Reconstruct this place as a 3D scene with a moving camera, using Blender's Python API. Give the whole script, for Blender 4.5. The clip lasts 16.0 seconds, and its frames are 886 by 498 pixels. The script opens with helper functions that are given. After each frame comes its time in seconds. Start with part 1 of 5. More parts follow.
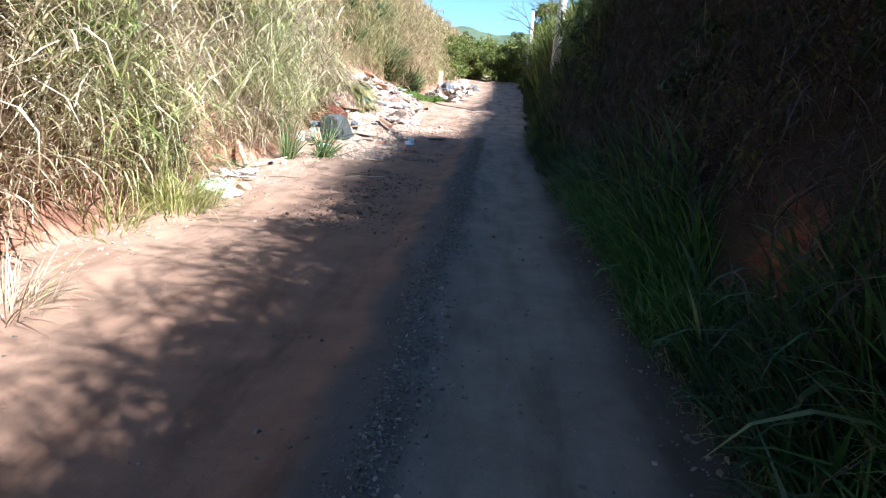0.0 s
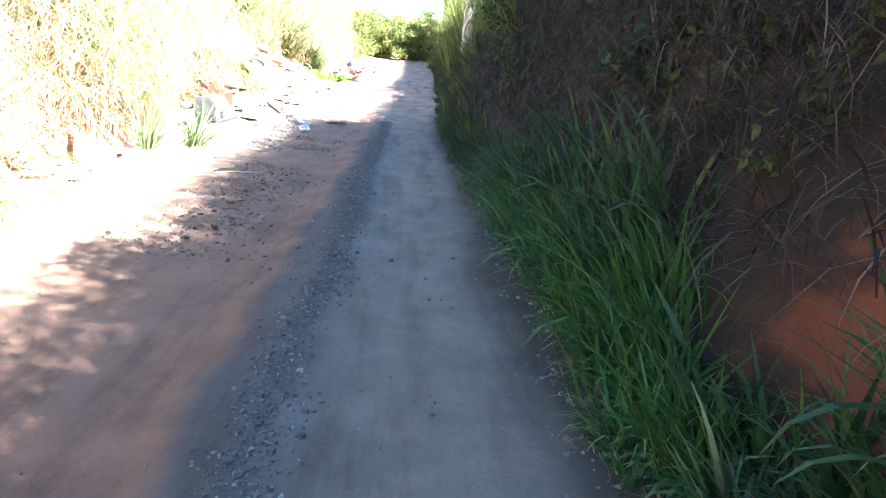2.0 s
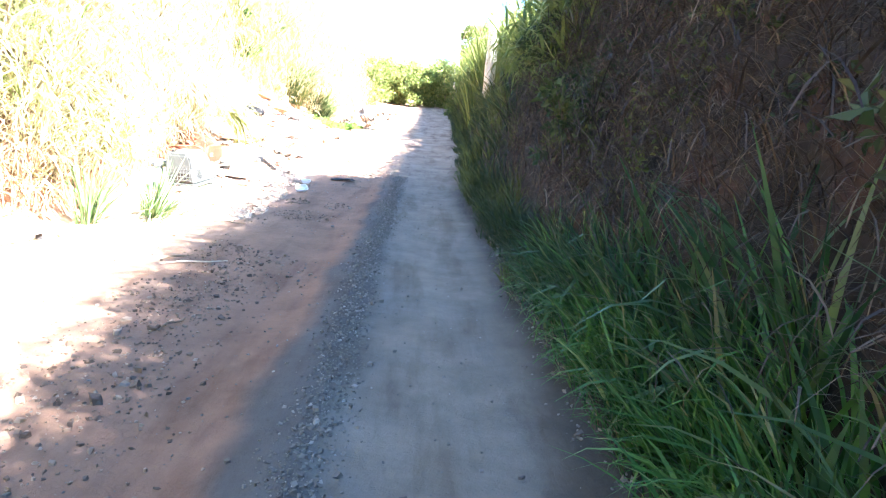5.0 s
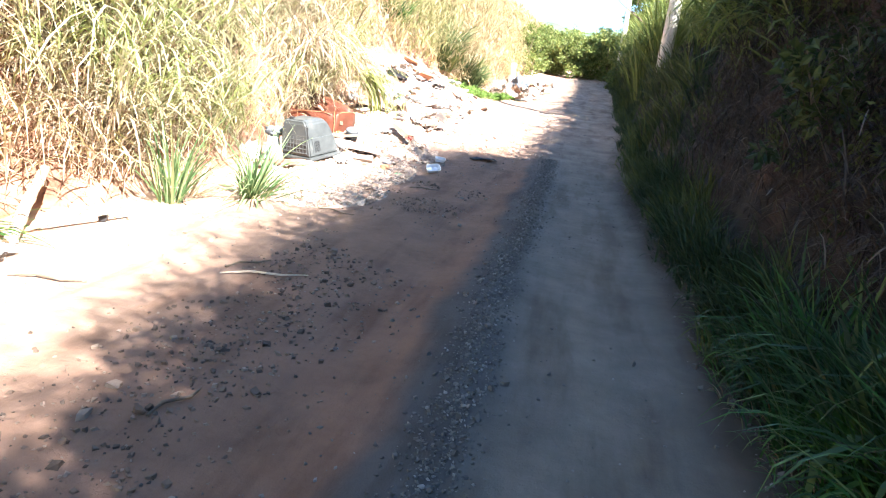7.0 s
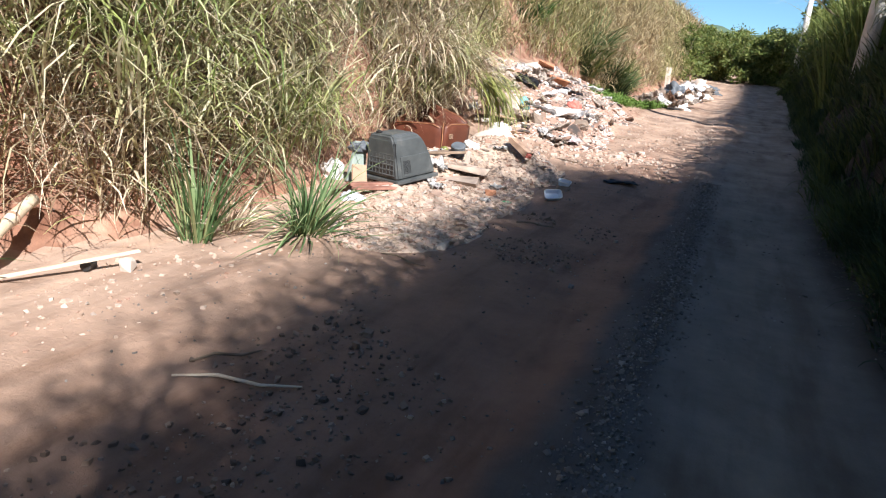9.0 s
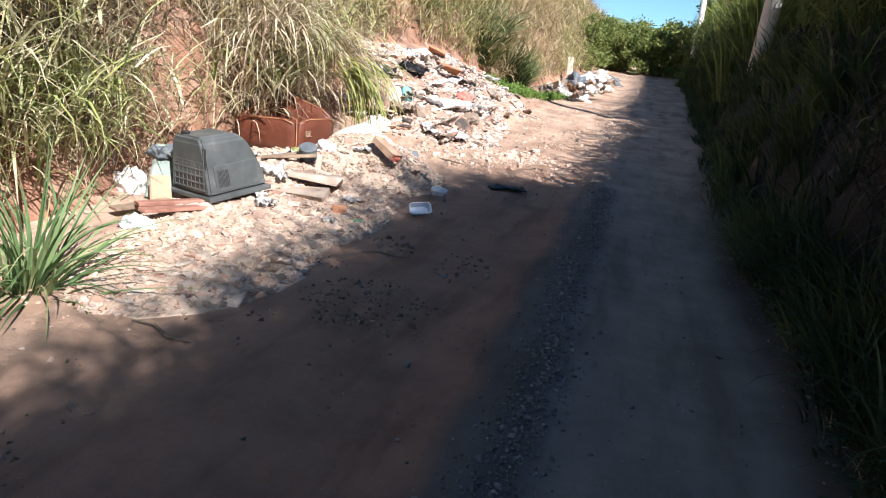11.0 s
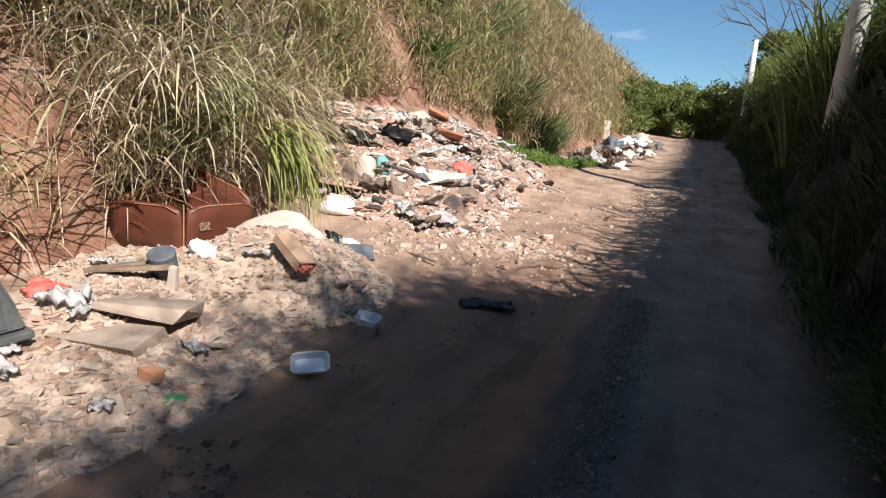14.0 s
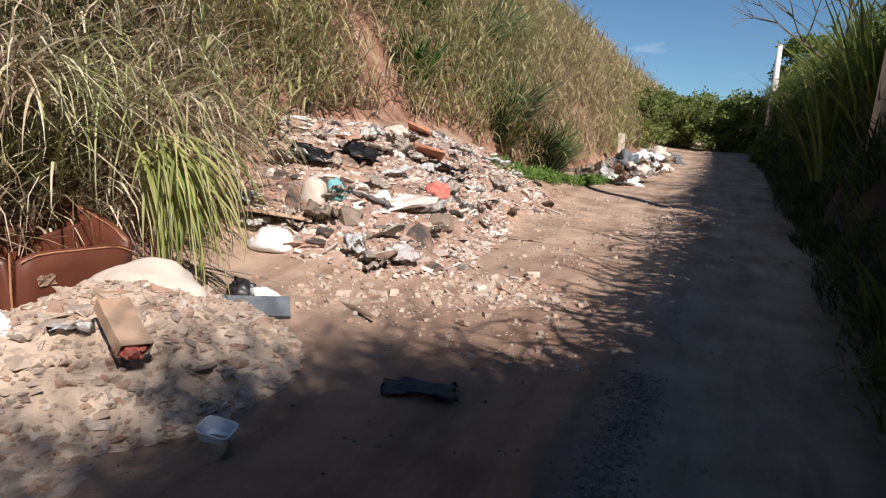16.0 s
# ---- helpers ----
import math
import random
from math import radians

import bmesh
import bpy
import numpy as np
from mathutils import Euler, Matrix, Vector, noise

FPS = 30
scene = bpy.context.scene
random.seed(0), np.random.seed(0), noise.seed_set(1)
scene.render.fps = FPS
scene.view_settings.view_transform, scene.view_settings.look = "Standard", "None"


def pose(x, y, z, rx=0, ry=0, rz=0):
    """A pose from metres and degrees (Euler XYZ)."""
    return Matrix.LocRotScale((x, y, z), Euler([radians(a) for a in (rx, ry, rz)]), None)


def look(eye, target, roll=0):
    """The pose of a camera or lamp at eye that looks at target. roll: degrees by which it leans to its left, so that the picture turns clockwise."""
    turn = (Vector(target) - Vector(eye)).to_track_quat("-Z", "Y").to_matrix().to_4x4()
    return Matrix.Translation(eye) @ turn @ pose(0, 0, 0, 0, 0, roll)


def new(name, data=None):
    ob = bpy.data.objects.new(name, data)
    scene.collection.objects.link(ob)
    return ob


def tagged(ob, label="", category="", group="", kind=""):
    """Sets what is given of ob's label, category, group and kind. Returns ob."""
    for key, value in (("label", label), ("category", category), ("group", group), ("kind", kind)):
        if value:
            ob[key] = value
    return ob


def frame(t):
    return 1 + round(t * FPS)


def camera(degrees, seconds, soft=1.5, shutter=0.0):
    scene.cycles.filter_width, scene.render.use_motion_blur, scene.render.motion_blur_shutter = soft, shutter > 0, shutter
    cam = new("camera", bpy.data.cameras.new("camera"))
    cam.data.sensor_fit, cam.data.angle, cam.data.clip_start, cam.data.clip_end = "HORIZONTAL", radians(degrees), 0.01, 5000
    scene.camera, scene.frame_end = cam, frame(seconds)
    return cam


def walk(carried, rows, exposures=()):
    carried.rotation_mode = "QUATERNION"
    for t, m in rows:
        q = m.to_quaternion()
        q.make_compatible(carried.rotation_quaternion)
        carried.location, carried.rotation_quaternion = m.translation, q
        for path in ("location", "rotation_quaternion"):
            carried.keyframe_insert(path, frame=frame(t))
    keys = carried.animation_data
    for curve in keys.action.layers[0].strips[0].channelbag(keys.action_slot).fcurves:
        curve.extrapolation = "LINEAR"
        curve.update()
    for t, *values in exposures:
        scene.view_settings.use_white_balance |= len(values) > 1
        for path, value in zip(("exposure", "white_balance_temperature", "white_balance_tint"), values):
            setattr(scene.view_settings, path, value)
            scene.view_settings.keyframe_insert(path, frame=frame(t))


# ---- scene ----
cam = camera(69.8, 16.0, soft=1.15)
METRES, EYE, TILT, LEAN, TURN = 14.0, 1.5, -14.2, -3.0, 4.75
ROWS = [
    (0.0, 0.0, 0.0, 0.0, 0.0, 0.0, -0.0),
    (0.5, 0.0114, 0.03, 0.0043, -4.96, 1.95, 1.58),
    (1.0, 0.0187, 0.06, 0.0112, -12.5, -0.46, 1.19),
    (1.5, 0.0198, 0.0849, 0.0183, -11.04, -1.31, 4.07),
    (2.0, 0.0202, 0.1186, 0.0265, -7.59, -1.79, 1.31),
    (2.5, 0.014, 0.1464, 0.0352, -7.65, -2.8, 1.53),
    (3.0, 0.0171, 0.1802, 0.0428, -4.1, 1.42, 1.42),
    (3.5, 0.0177, 0.2123, 0.0507, -7.49, -1.17, 1.86),
    (4.0, 0.0257, 0.2389, 0.0581, -5.77, 2.22, 1.19),
    (6.5, 0.0391, 0.3989, 0.1003, -7.26, 1.31, 1.65),
    (7.0, 0.0342, 0.4359, 0.1093, 6.28, -0.71, -4.04),
    (7.5, 0.0293, 0.4688, 0.115, 15.28, -0.64, -5.54),
    (8.0, 0.0276, 0.5062, 0.1244, 19.38, -1.5, -6.56),
    (10.5, 0.0508, 0.6595, 0.1662, 14.61, -0.56, -5.88),
    (11.0, 0.0494, 0.6907, 0.1741, 11.39, -1.42, -5.5),
    (11.5, 0.0558, 0.7234, 0.1817, 14.09, 1.08, -6.03),
    (12.0, 0.0535, 0.7566, 0.1912, 8.99, 0.5, -3.87),
    (12.5, 0.0583, 0.7901, 0.1974, 14.83, 5.26, -4.1),
    (13.0, 0.0577, 0.8227, 0.207, 13.93, 5.71, -5.76),
    (13.5, 0.0602, 0.8557, 0.2156, 15.04, 4.23, -2.72),
    (14.0, 0.0654, 0.8907, 0.2255, 15.46, 4.0, -5.5),
    (14.5, 0.0677, 0.9188, 0.2329, 13.19, 4.7, -2.72),
    (15.0, 0.0734, 0.9457, 0.239, 20.09, 3.25, -5.25),
    (15.5, 0.0749, 0.9782, 0.2530, 15.89, 3.70, -3.59),
    (16.0, 0.0782, 1.0113, 0.2574, 17.43, 5.33, -4.90),
]
EXPOSURES = [(0.0, 1.57, 5880, 15), (0.5, 2.58, 5880, 15), (1.0, 3.68, 6000, 15), (1.5, 4.1, 6200, 15), (2.0, 3.68, 6050, 15), (2.5, 3.88, 6050, 15), (3.0, 3.0, 5950, 15), (3.5, 3.13, 5880, 15), (4.0, 3.58, 5880, 15), (6.5, 4.18, 6800, 15), (7.0, 2.83, 6350, 15), (7.5, 1.53, 6100, 15), (8.0, 1.06, 6210, 16), (10.5, 1.07, 6260, 16), (11.0, 1.23, 6260, 16), (13.0, 0.7, 6540, 16), (14.0, 0.65, 6590, 16), (16.0, 0.44, 6590, 16)]
walk(cam, [(t, pose(0, 0, EYE, TILT, LEAN, TURN) @ pose(METRES * x, METRES * y, METRES * z, 90 + pitch, roll, yaw)) for t, x, y, z, yaw, pitch, roll in ROWS], EXPOSURES)

# ---- sky and sun ----
SUN_FROM = Vector((0.75, -0.66, 0.90)).normalized()
world = bpy.data.worlds.new("sky")
scene.world = world
world.use_nodes = True
wn, wl = world.node_tree.nodes, world.node_tree.links
sky = wn.new("ShaderNodeTexSky")
sky.sky_type, sky.sun_disc = "NISHITA", False
sky.sun_elevation = math.asin(SUN_FROM.z)
sky.sun_rotation = math.atan2(SUN_FROM.x, SUN_FROM.y)
sky.air_density, sky.dust_density, sky.ozone_density = 1.0, 0.0, 1.6
sky.altitude = 900
wtc = wn.new("ShaderNodeTexCoord")
wmap = wn.new("ShaderNodeMapping")
wmap.inputs["Scale"].default_value = (1.7, 1.7, 7.5)
wnoise = wn.new("ShaderNodeTexNoise")
wnoise.inputs["Scale"].default_value, wnoise.inputs["Detail"].default_value = 2.4, 5.0
wramp = wn.new("ShaderNodeValToRGB")
wramp.color_ramp.elements[0].position, wramp.color_ramp.elements[1].position = 0.62, 0.80
wmix = wn.new("ShaderNodeMixRGB")
wmix.inputs["Color2"].default_value = (11.0, 11.6, 12.6, 1)
wl.new(wtc.outputs["Generated"], wmap.inputs["Vector"])
wl.new(wmap.outputs["Vector"], wnoise.inputs["Vector"])
wl.new(wnoise.outputs["Fac"], wramp.inputs["Fac"])
wl.new(wramp.outputs["Color"], wmix.inputs["Fac"])
wblue = wn.new("ShaderNodeMixRGB")
wblue.blend_type = "MULTIPLY"
wblue.inputs["Fac"].default_value = 1.0
wblue.inputs["Color2"].default_value = (0.78, 1.12, 1.26, 1)
wl.new(sky.outputs["Color"], wblue.inputs["Color1"])
wl.new(wblue.outputs["Color"], wmix.inputs["Color1"])
wl.new(wmix.outputs["Color"], wn["Background"].inputs["Color"])
wn["Background"].inputs["Strength"].default_value = 0.054
sun = new("sun", bpy.data.lights.new("sun", "SUN"))
sun.data.energy, sun.data.angle, sun.data.color = 5.0, radians(0.55), (1.0, 0.95, 0.86)
sun.matrix_world = look(SUN_FROM * 60, (0, 0, 0))

# ---- materials ----


def material(name, rough=0.8):
    m = bpy.data.materials.new(name)
    m.use_nodes = True
    b = m.node_tree.nodes["Principled BSDF"]
    b.inputs["Roughness"].default_value = rough
    return m, m.node_tree.nodes, m.node_tree.links, b


def ramp_node(n, stops):
    r = n.new("ShaderNodeValToRGB")
    el = r.color_ramp.elements
    while len(el) < len(stops):
        el.new(0.5)
    for e, (p, c) in zip(el, stops):
        e.position, e.color = p, (*c, 1)
    return r


def add_bump(n, l, b, scale, strength, dist=0.02, detail=6.0):
    no = n.new("ShaderNodeTexNoise")
    no.inputs["Scale"].default_value, no.inputs["Detail"].default_value = scale, detail
    tc = n.new("ShaderNodeTexCoord")
    l.new(tc.outputs["Object"], no.inputs["Vector"])
    bu = n.new("ShaderNodeBump")
    bu.inputs["Strength"].default_value, bu.inputs["Distance"].default_value = strength, dist
    l.new(no.outputs["Fac"], bu.inputs["Height"])
    l.new(bu.outputs["Normal"], b.inputs["Normal"])
    return no


def mottled(name, stops, scale=6.0, rough=0.8, bump=0.4, dist=0.01, metal=0.0, fine=60.0, vary=0.0):
    """A surface of several tones at two scales, with fine relief."""
    m, n, l, b = material(name, rough)
    tc = n.new("ShaderNodeTexCoord")
    a = n.new("ShaderNodeTexNoise")
    a.inputs["Scale"].default_value, a.inputs["Detail"].default_value, a.inputs["Roughness"].default_value = scale, 8.0, 0.62
    l.new(tc.outputs["Object"], a.inputs["Vector"])
    r = ramp_node(n, stops)
    fac = a.outputs["Fac"]
    if vary:
        info = n.new("ShaderNodeObjectInfo")
        mul = n.new("ShaderNodeMath")
        mul.operation = "MULTIPLY_ADD"
        mul.inputs[1].default_value, mul.inputs[2].default_value = vary, -vary / 2
        l.new(info.outputs["Random"], mul.inputs[0])
        add = n.new("ShaderNodeMath")
        l.new(fac, add.inputs[0])
        l.new(mul.outputs[0], add.inputs[1])
        fac = add.outputs[0]
    l.new(fac, r.inputs["Fac"])
    l.new(r.outputs["Color"], b.inputs["Base Color"])
    b.inputs["Metallic"].default_value = metal
    add_bump(n, l, b, fine, bump, dist)
    return m


def island(name, stops, rough=0.85, bump=0.5):
    """Colours that differ from piece to piece of one joined mesh."""
    m, n, l, b = material(name, rough)
    g = n.new("ShaderNodeNewGeometry")
    r = ramp_node(n, stops)
    l.new(g.outputs["Random Per Island"], r.inputs["Fac"])
    no = add_bump(n, l, b, 45.0, bump)
    mx = n.new("ShaderNodeMixRGB")
    mx.blend_type, mx.inputs["Fac"].default_value = "MULTIPLY", 0.5
    l.new(r.outputs["Color"], mx.inputs["Color1"])
    l.new(no.outputs["Color"], mx.inputs["Color2"])
    l.new(r.outputs["Color"], b.inputs["Base Color"])
    return m


def foliage(name, stops, patch=None, through_light=0.35, rough=0.55, patch_scale=0.5):
    """Blades and leaves: tone by island, drifting between two palettes over the ground, partly translucent."""
    m, n, l, b = material(name, rough)
    g = n.new("ShaderNodeNewGeometry")
    r = ramp_node(n, stops)
    l.new(g.outputs["Random Per Island"], r.inputs["Fac"])
    col = r.outputs["Color"]
    if patch:
        r2 = ramp_node(n, patch)
        l.new(g.outputs["Random Per Island"], r2.inputs["Fac"])
        no = n.new("ShaderNodeTexNoise")
        no.inputs["Scale"].default_value, no.inputs["Detail"].default_value = patch_scale, 2.0
        l.new(g.outputs["Position"], no.inputs["Vector"])
        cl = ramp_node(n, [(0.49, (0, 0, 0)), (0.60, (1, 1, 1))])
        l.new(no.outputs["Fac"], cl.inputs["Fac"])
        mx = n.new("ShaderNodeMixRGB")
        l.new(cl.outputs["Color"], mx.inputs["Fac"])
        l.new(col, mx.inputs["Color1"])
        l.new(r2.outputs["Color"], mx.inputs["Color2"])
        col = mx.outputs["Color"]
    l.new(col, b.inputs["Base Color"])
    b.inputs["Specular IOR Level"].default_value = 0.35
    tr = n.new("ShaderNodeBsdfTranslucent")
    l.new(col, tr.inputs["Color"])
    mix = n.new("ShaderNodeMixShader")
    mix.inputs[0].default_value = through_light
    l.new(b.outputs[0], mix.inputs[1])
    l.new(tr.outputs[0], mix.inputs[2])
    l.new(mix.outputs[0], n["Material Output"].inputs["Surface"])
    return m


STRAW = [(0.0, (0.12, 0.08, 0.055)), (0.22, (0.33, 0.25, 0.17)), (0.45, (0.60, 0.51, 0.37)), (0.72, (0.80, 0.73, 0.58)), (0.88, (0.62, 0.55, 0.32)), (1.0, (0.30, 0.34, 0.12))]
YELLOWGREEN = [(0.0, (0.17, 0.24, 0.07)), (0.3, (0.36, 0.42, 0.14)), (0.6, (0.52, 0.55, 0.30)), (0.8, (0.72, 0.67, 0.48)), (1.0, (0.15, 0.24, 0.08))]
GREEN = [(0.0, (0.028, 0.085, 0.022)), (0.35, (0.055, 0.155, 0.036)), (0.7, (0.090, 0.22, 0.050)), (0.92, (0.14, 0.27, 0.07)), (1.0, (0.30, 0.29, 0.14))]
BLUEGREEN = [(0.0, (0.06, 0.12, 0.045)), (0.5, (0.13, 0.22, 0.09)), (0.8, (0.24, 0.33, 0.15)), (1.0, (0.44, 0.42, 0.22))]
# stalk tones lowered so the colour itself deepens the cut's shade
SHADED_BROWN = [(0.0, (0.022, 0.015, 0.011)), (0.5, (0.045, 0.031, 0.021)), (0.82, (0.085, 0.062, 0.042)), (0.95, (0.18, 0.145, 0.10)), (1.0, (0.035, 0.026, 0.018))]
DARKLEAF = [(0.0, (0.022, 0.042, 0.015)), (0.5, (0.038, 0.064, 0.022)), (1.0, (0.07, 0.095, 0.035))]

M_STEM = foliage("dry_stem", STRAW, through_light=0.1)
M_TALL = foliage("tall_grass", STRAW, YELLOWGREEN, patch_scale=0.45)
M_HILL = foliage("hill_grass", [(0.0, (0.25, 0.19, 0.11)), (0.5, (0.42, 0.34, 0.19)), (1.0, (0.54, 0.46, 0.28))], [(0.0, (0.16, 0.18, 0.07)), (0.5, (0.34, 0.35, 0.15)), (1.0, (0.50, 0.44, 0.24))], patch_scale=0.3)
M_VERGE = foliage("verge_grass", GREEN, [(0.0, (0.020, 0.055, 0.022)), (0.5, (0.040, 0.095, 0.040)), (0.85, (0.075, 0.135, 0.060)), (1.0, (0.24, 0.21, 0.12))], patch_scale=1.2, rough=0.42)
M_BROAD = foliage("broad_blade", [(0.0, (0.030, 0.075, 0.030)), (0.5, (0.055, 0.12, 0.045)), (0.85, (0.085, 0.16, 0.06)), (1.0, (0.15, 0.19, 0.08))], rough=0.38)
M_TUFT = foliage("blue_green_grass", BLUEGREEN)
M_HANG = foliage("yellow_green_grass", [(0.0, (0.18, 0.23, 0.06)), (0.4, (0.34, 0.36, 0.12)), (0.75, (0.54, 0.50, 0.24)), (1.0, (0.13, 0.18, 0.05))])
M_LITTER = foliage("dead_leaf", [(0.0, (0.16, 0.10, 0.06)), (0.5, (0.30, 0.21, 0.13)), (1.0, (0.48, 0.37, 0.24))], through_light=0.15)
# vines and stalks of the cut carry part of its shade in their colour
M_VINE = foliage("dry_vine", [(0.0, (0.06, 0.042, 0.028)), (0.6, (0.13, 0.095, 0.062)), (1.0, (0.26, 0.20, 0.13))], through_light=0.1)
M_DRYBANK = foliage("brown_stalks", SHADED_BROWN, through_light=0.1)
# leaf tones kept dark to deepen the shade on the sunward cut
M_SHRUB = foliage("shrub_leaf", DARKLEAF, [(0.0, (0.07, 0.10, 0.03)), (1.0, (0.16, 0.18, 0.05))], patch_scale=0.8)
M_BUSH = foliage("bush_leaf", [(0.0, (0.08, 0.12, 0.03)), (0.5, (0.15, 0.20, 0.05)), (1.0, (0.24, 0.26, 0.08))])
M_WEED = foliage("weed_leaf", [(0.0, (0.08, 0.16, 0.03)), (0.6, (0.14, 0.25, 0.05)), (1.0, (0.2, 0.3, 0.07))])
M_BARK = mottled("bark", [(0.3, (0.10, 0.075, 0.05)), (0.7, (0.24, 0.19, 0.14))], 9, 0.9, 0.8)
M_RUBBLE = island("rubble_pieces", [(0.0, (0.30, 0.22, 0.165)), (0.25, (0.42, 0.33, 0.26)), (0.5, (0.47, 0.38, 0.31)), (0.7, (0.36, 0.22, 0.16)), (0.92, (0.54, 0.46, 0.39)), (1.0, (0.22, 0.18, 0.15))])
M_TRASH = island("refuse_pieces", [(0.0, (0.10, 0.085, 0.075)), (0.14, (0.42, 0.34, 0.29)), (0.36, (0.72, 0.67, 0.61)), (0.52, (0.46, 0.28, 0.21)), (0.72, (0.30, 0.22, 0.175)), (0.9, (0.60, 0.51, 0.44)), (1.0, (0.13, 0.12, 0.12))])
M_CLOD = island("brown_clods", [(0.0, (0.075, 0.055, 0.042)), (0.4, (0.18, 0.125, 0.092)), (0.75, (0.26, 0.185, 0.135)), (1.0, (0.36, 0.28, 0.22))])
M_GRAVEL = island("gravel", [(0.0, (0.10, 0.09, 0.08)), (0.5, (0.15, 0.135, 0.12)), (0.9, (0.21, 0.19, 0.17)), (1.0, (0.34, 0.31, 0.28))])
M_SHARD = mottled("rubble_shard", [(0.2, (0.27, 0.20, 0.165)), (0.42, (0.43, 0.34, 0.28)), (0.62, (0.48, 0.395, 0.335)), (0.8, (0.55, 0.48, 0.42))], 4, 0.9, 0.5, vary=0.7)
M_SHARD_MIXED = mottled("refuse_shard", [(0.18, (0.06, 0.05, 0.045)), (0.36, (0.26, 0.16, 0.115)), (0.52, (0.42, 0.25, 0.18)), (0.66, (0.48, 0.37, 0.30)), (0.8, (0.70, 0.67, 0.63))], 3, 0.9, 0.5, vary=0.9)
M_DUST = mottled("rubble_dust", [(0.3, (0.40, 0.29, 0.21)), (0.5, (0.49, 0.38, 0.29)), (0.7, (0.55, 0.45, 0.37))], 2.5, 0.95, 0.9, 0.03, fine=22)
M_ASH = mottled("refuse_soil", [(0.3, (0.14, 0.095, 0.075)), (0.5, (0.33, 0.215, 0.16)), (0.7, (0.44, 0.32, 0.255))], 2.0, 0.95, 0.9, 0.03, fine=22)
M_PLASTIC_DARK = mottled("grey_plastic", [(0.3, (0.050, 0.058, 0.060)), (0.55, (0.08, 0.09, 0.092)), (0.75, (0.15, 0.15, 0.14))], 4, 0.42, 0.08, 0.002, fine=250)
M_BLACK = mottled("black_plastic", [(0.3, (0.012, 0.012, 0.013)), (0.7, (0.035, 0.035, 0.037))], 5, 0.4, 0.3)
M_LEATHER = mottled("red_brown_leather", [(0.25, (0.085, 0.026, 0.016)), (0.6, (0.14, 0.045, 0.026)), (0.8, (0.21, 0.085, 0.05))], 3.5, 0.45, 0.35, 0.004, fine=120)
M_PIPING = mottled("worn_piping", [(0.3, (0.30, 0.13, 0.06)), (0.7, (0.48, 0.27, 0.14))], 8, 0.7, 0.4)
M_SACK = mottled("white_sacking", [(0.3, (0.44, 0.37, 0.31)), (0.65, (0.62, 0.55, 0.48))], 3, 0.8, 0.5, 0.006, fine=90)
M_WHITE = mottled("white_plastic", [(0.3, (0.66, 0.66, 0.66)), (0.7, (0.84, 0.84, 0.83))], 5, 0.45, 0.25)
M_PALEBLUE = mottled("pale_blue_plastic", [(0.3, (0.55, 0.63, 0.74)), (0.7, (0.72, 0.78, 0.86))], 5, 0.35, 0.1)
M_CARD = mottled("cardboard", [(0.3, (0.33, 0.21, 0.14)), (0.7, (0.47, 0.33, 0.235))], 4, 0.85, 0.3)
M_RED = mottled("red_cloth", [(0.3, (0.40, 0.05, 0.04)), (0.7, (0.66, 0.26, 0.20))], 18, 0.8, 0.6)
M_TEAL = mottled("teal_fabric", [(0.3, (0.10, 0.30, 0.32)), (0.7, (0.22, 0.46, 0.46))], 8, 0.7, 0.4)
M_PALEGREEN = mottled("pale_green_plastic", [(0.3, (0.42, 0.60, 0.50)), (0.7, (0.60, 0.74, 0.66))], 8, 0.5, 0.3)
M_CONCRETE = mottled("concrete", [(0.3, (0.28, 0.215, 0.17)), (0.7, (0.44, 0.36, 0.295))], 4, 0.92, 0.7, 0.008)
M_POLE = mottled("pole_concrete", [(0.3, (0.56, 0.54, 0.51)), (0.7, (0.76, 0.74, 0.70))], 2.0, 0.85, 0.4)
M_WOOD = mottled("weathered_plank", [(0.3, (0.16, 0.11, 0.075)), (0.7, (0.33, 0.25, 0.18))], 7, 0.85, 0.6)
M_REDWOOD = mottled("reddish_plank", [(0.3, (0.20, 0.085, 0.06)), (0.7, (0.36, 0.19, 0.14))], 7, 0.8, 0.5)
M_BAMBOO = mottled("dry_bamboo", [(0.3, (0.56, 0.46, 0.32)), (0.7, (0.74, 0.66, 0.52))], 6, 0.5, 0.3)
M_CLAY = mottled("fired_clay", [(0.3, (0.40, 0.17, 0.09)), (0.7, (0.56, 0.29, 0.17))], 6, 0.9, 0.6)
M_STONE = mottled("brown_stone", [(0.3, (0.16, 0.12, 0.09)), (0.7, (0.30, 0.24, 0.19))], 7, 0.95, 0.8)
M_SLATE = mottled("dark_sheet", [(0.3, (0.07, 0.085, 0.10)), (0.7, (0.14, 0.16, 0.18))], 7, 0.7, 0.4)
M_GREYBOARD = mottled("grey_green_board", [(0.3, (0.17, 0.22, 0.20)), (0.7, (0.30, 0.36, 0.33))], 4, 0.7, 0.3)
M_GREENPL = mottled("green_plastic", [(0.3, (0.05, 0.26, 0.10)), (0.7, (0.10, 0.38, 0.16))], 6, 0.4, 0.1)
M_FARHILL = mottled("far_woodland", [(0.35, (0.05, 0.09, 0.06)), (0.65, (0.10, 0.14, 0.08))], 0.03, 1.0, 0.2)
M_PRINT = mottled("printed_paper", [(0.35, (0.76, 0.75, 0.73)), (0.58, (0.80, 0.78, 0.76)), (0.66, (0.60, 0.38, 0.40))], 7, 0.6, 0.2)


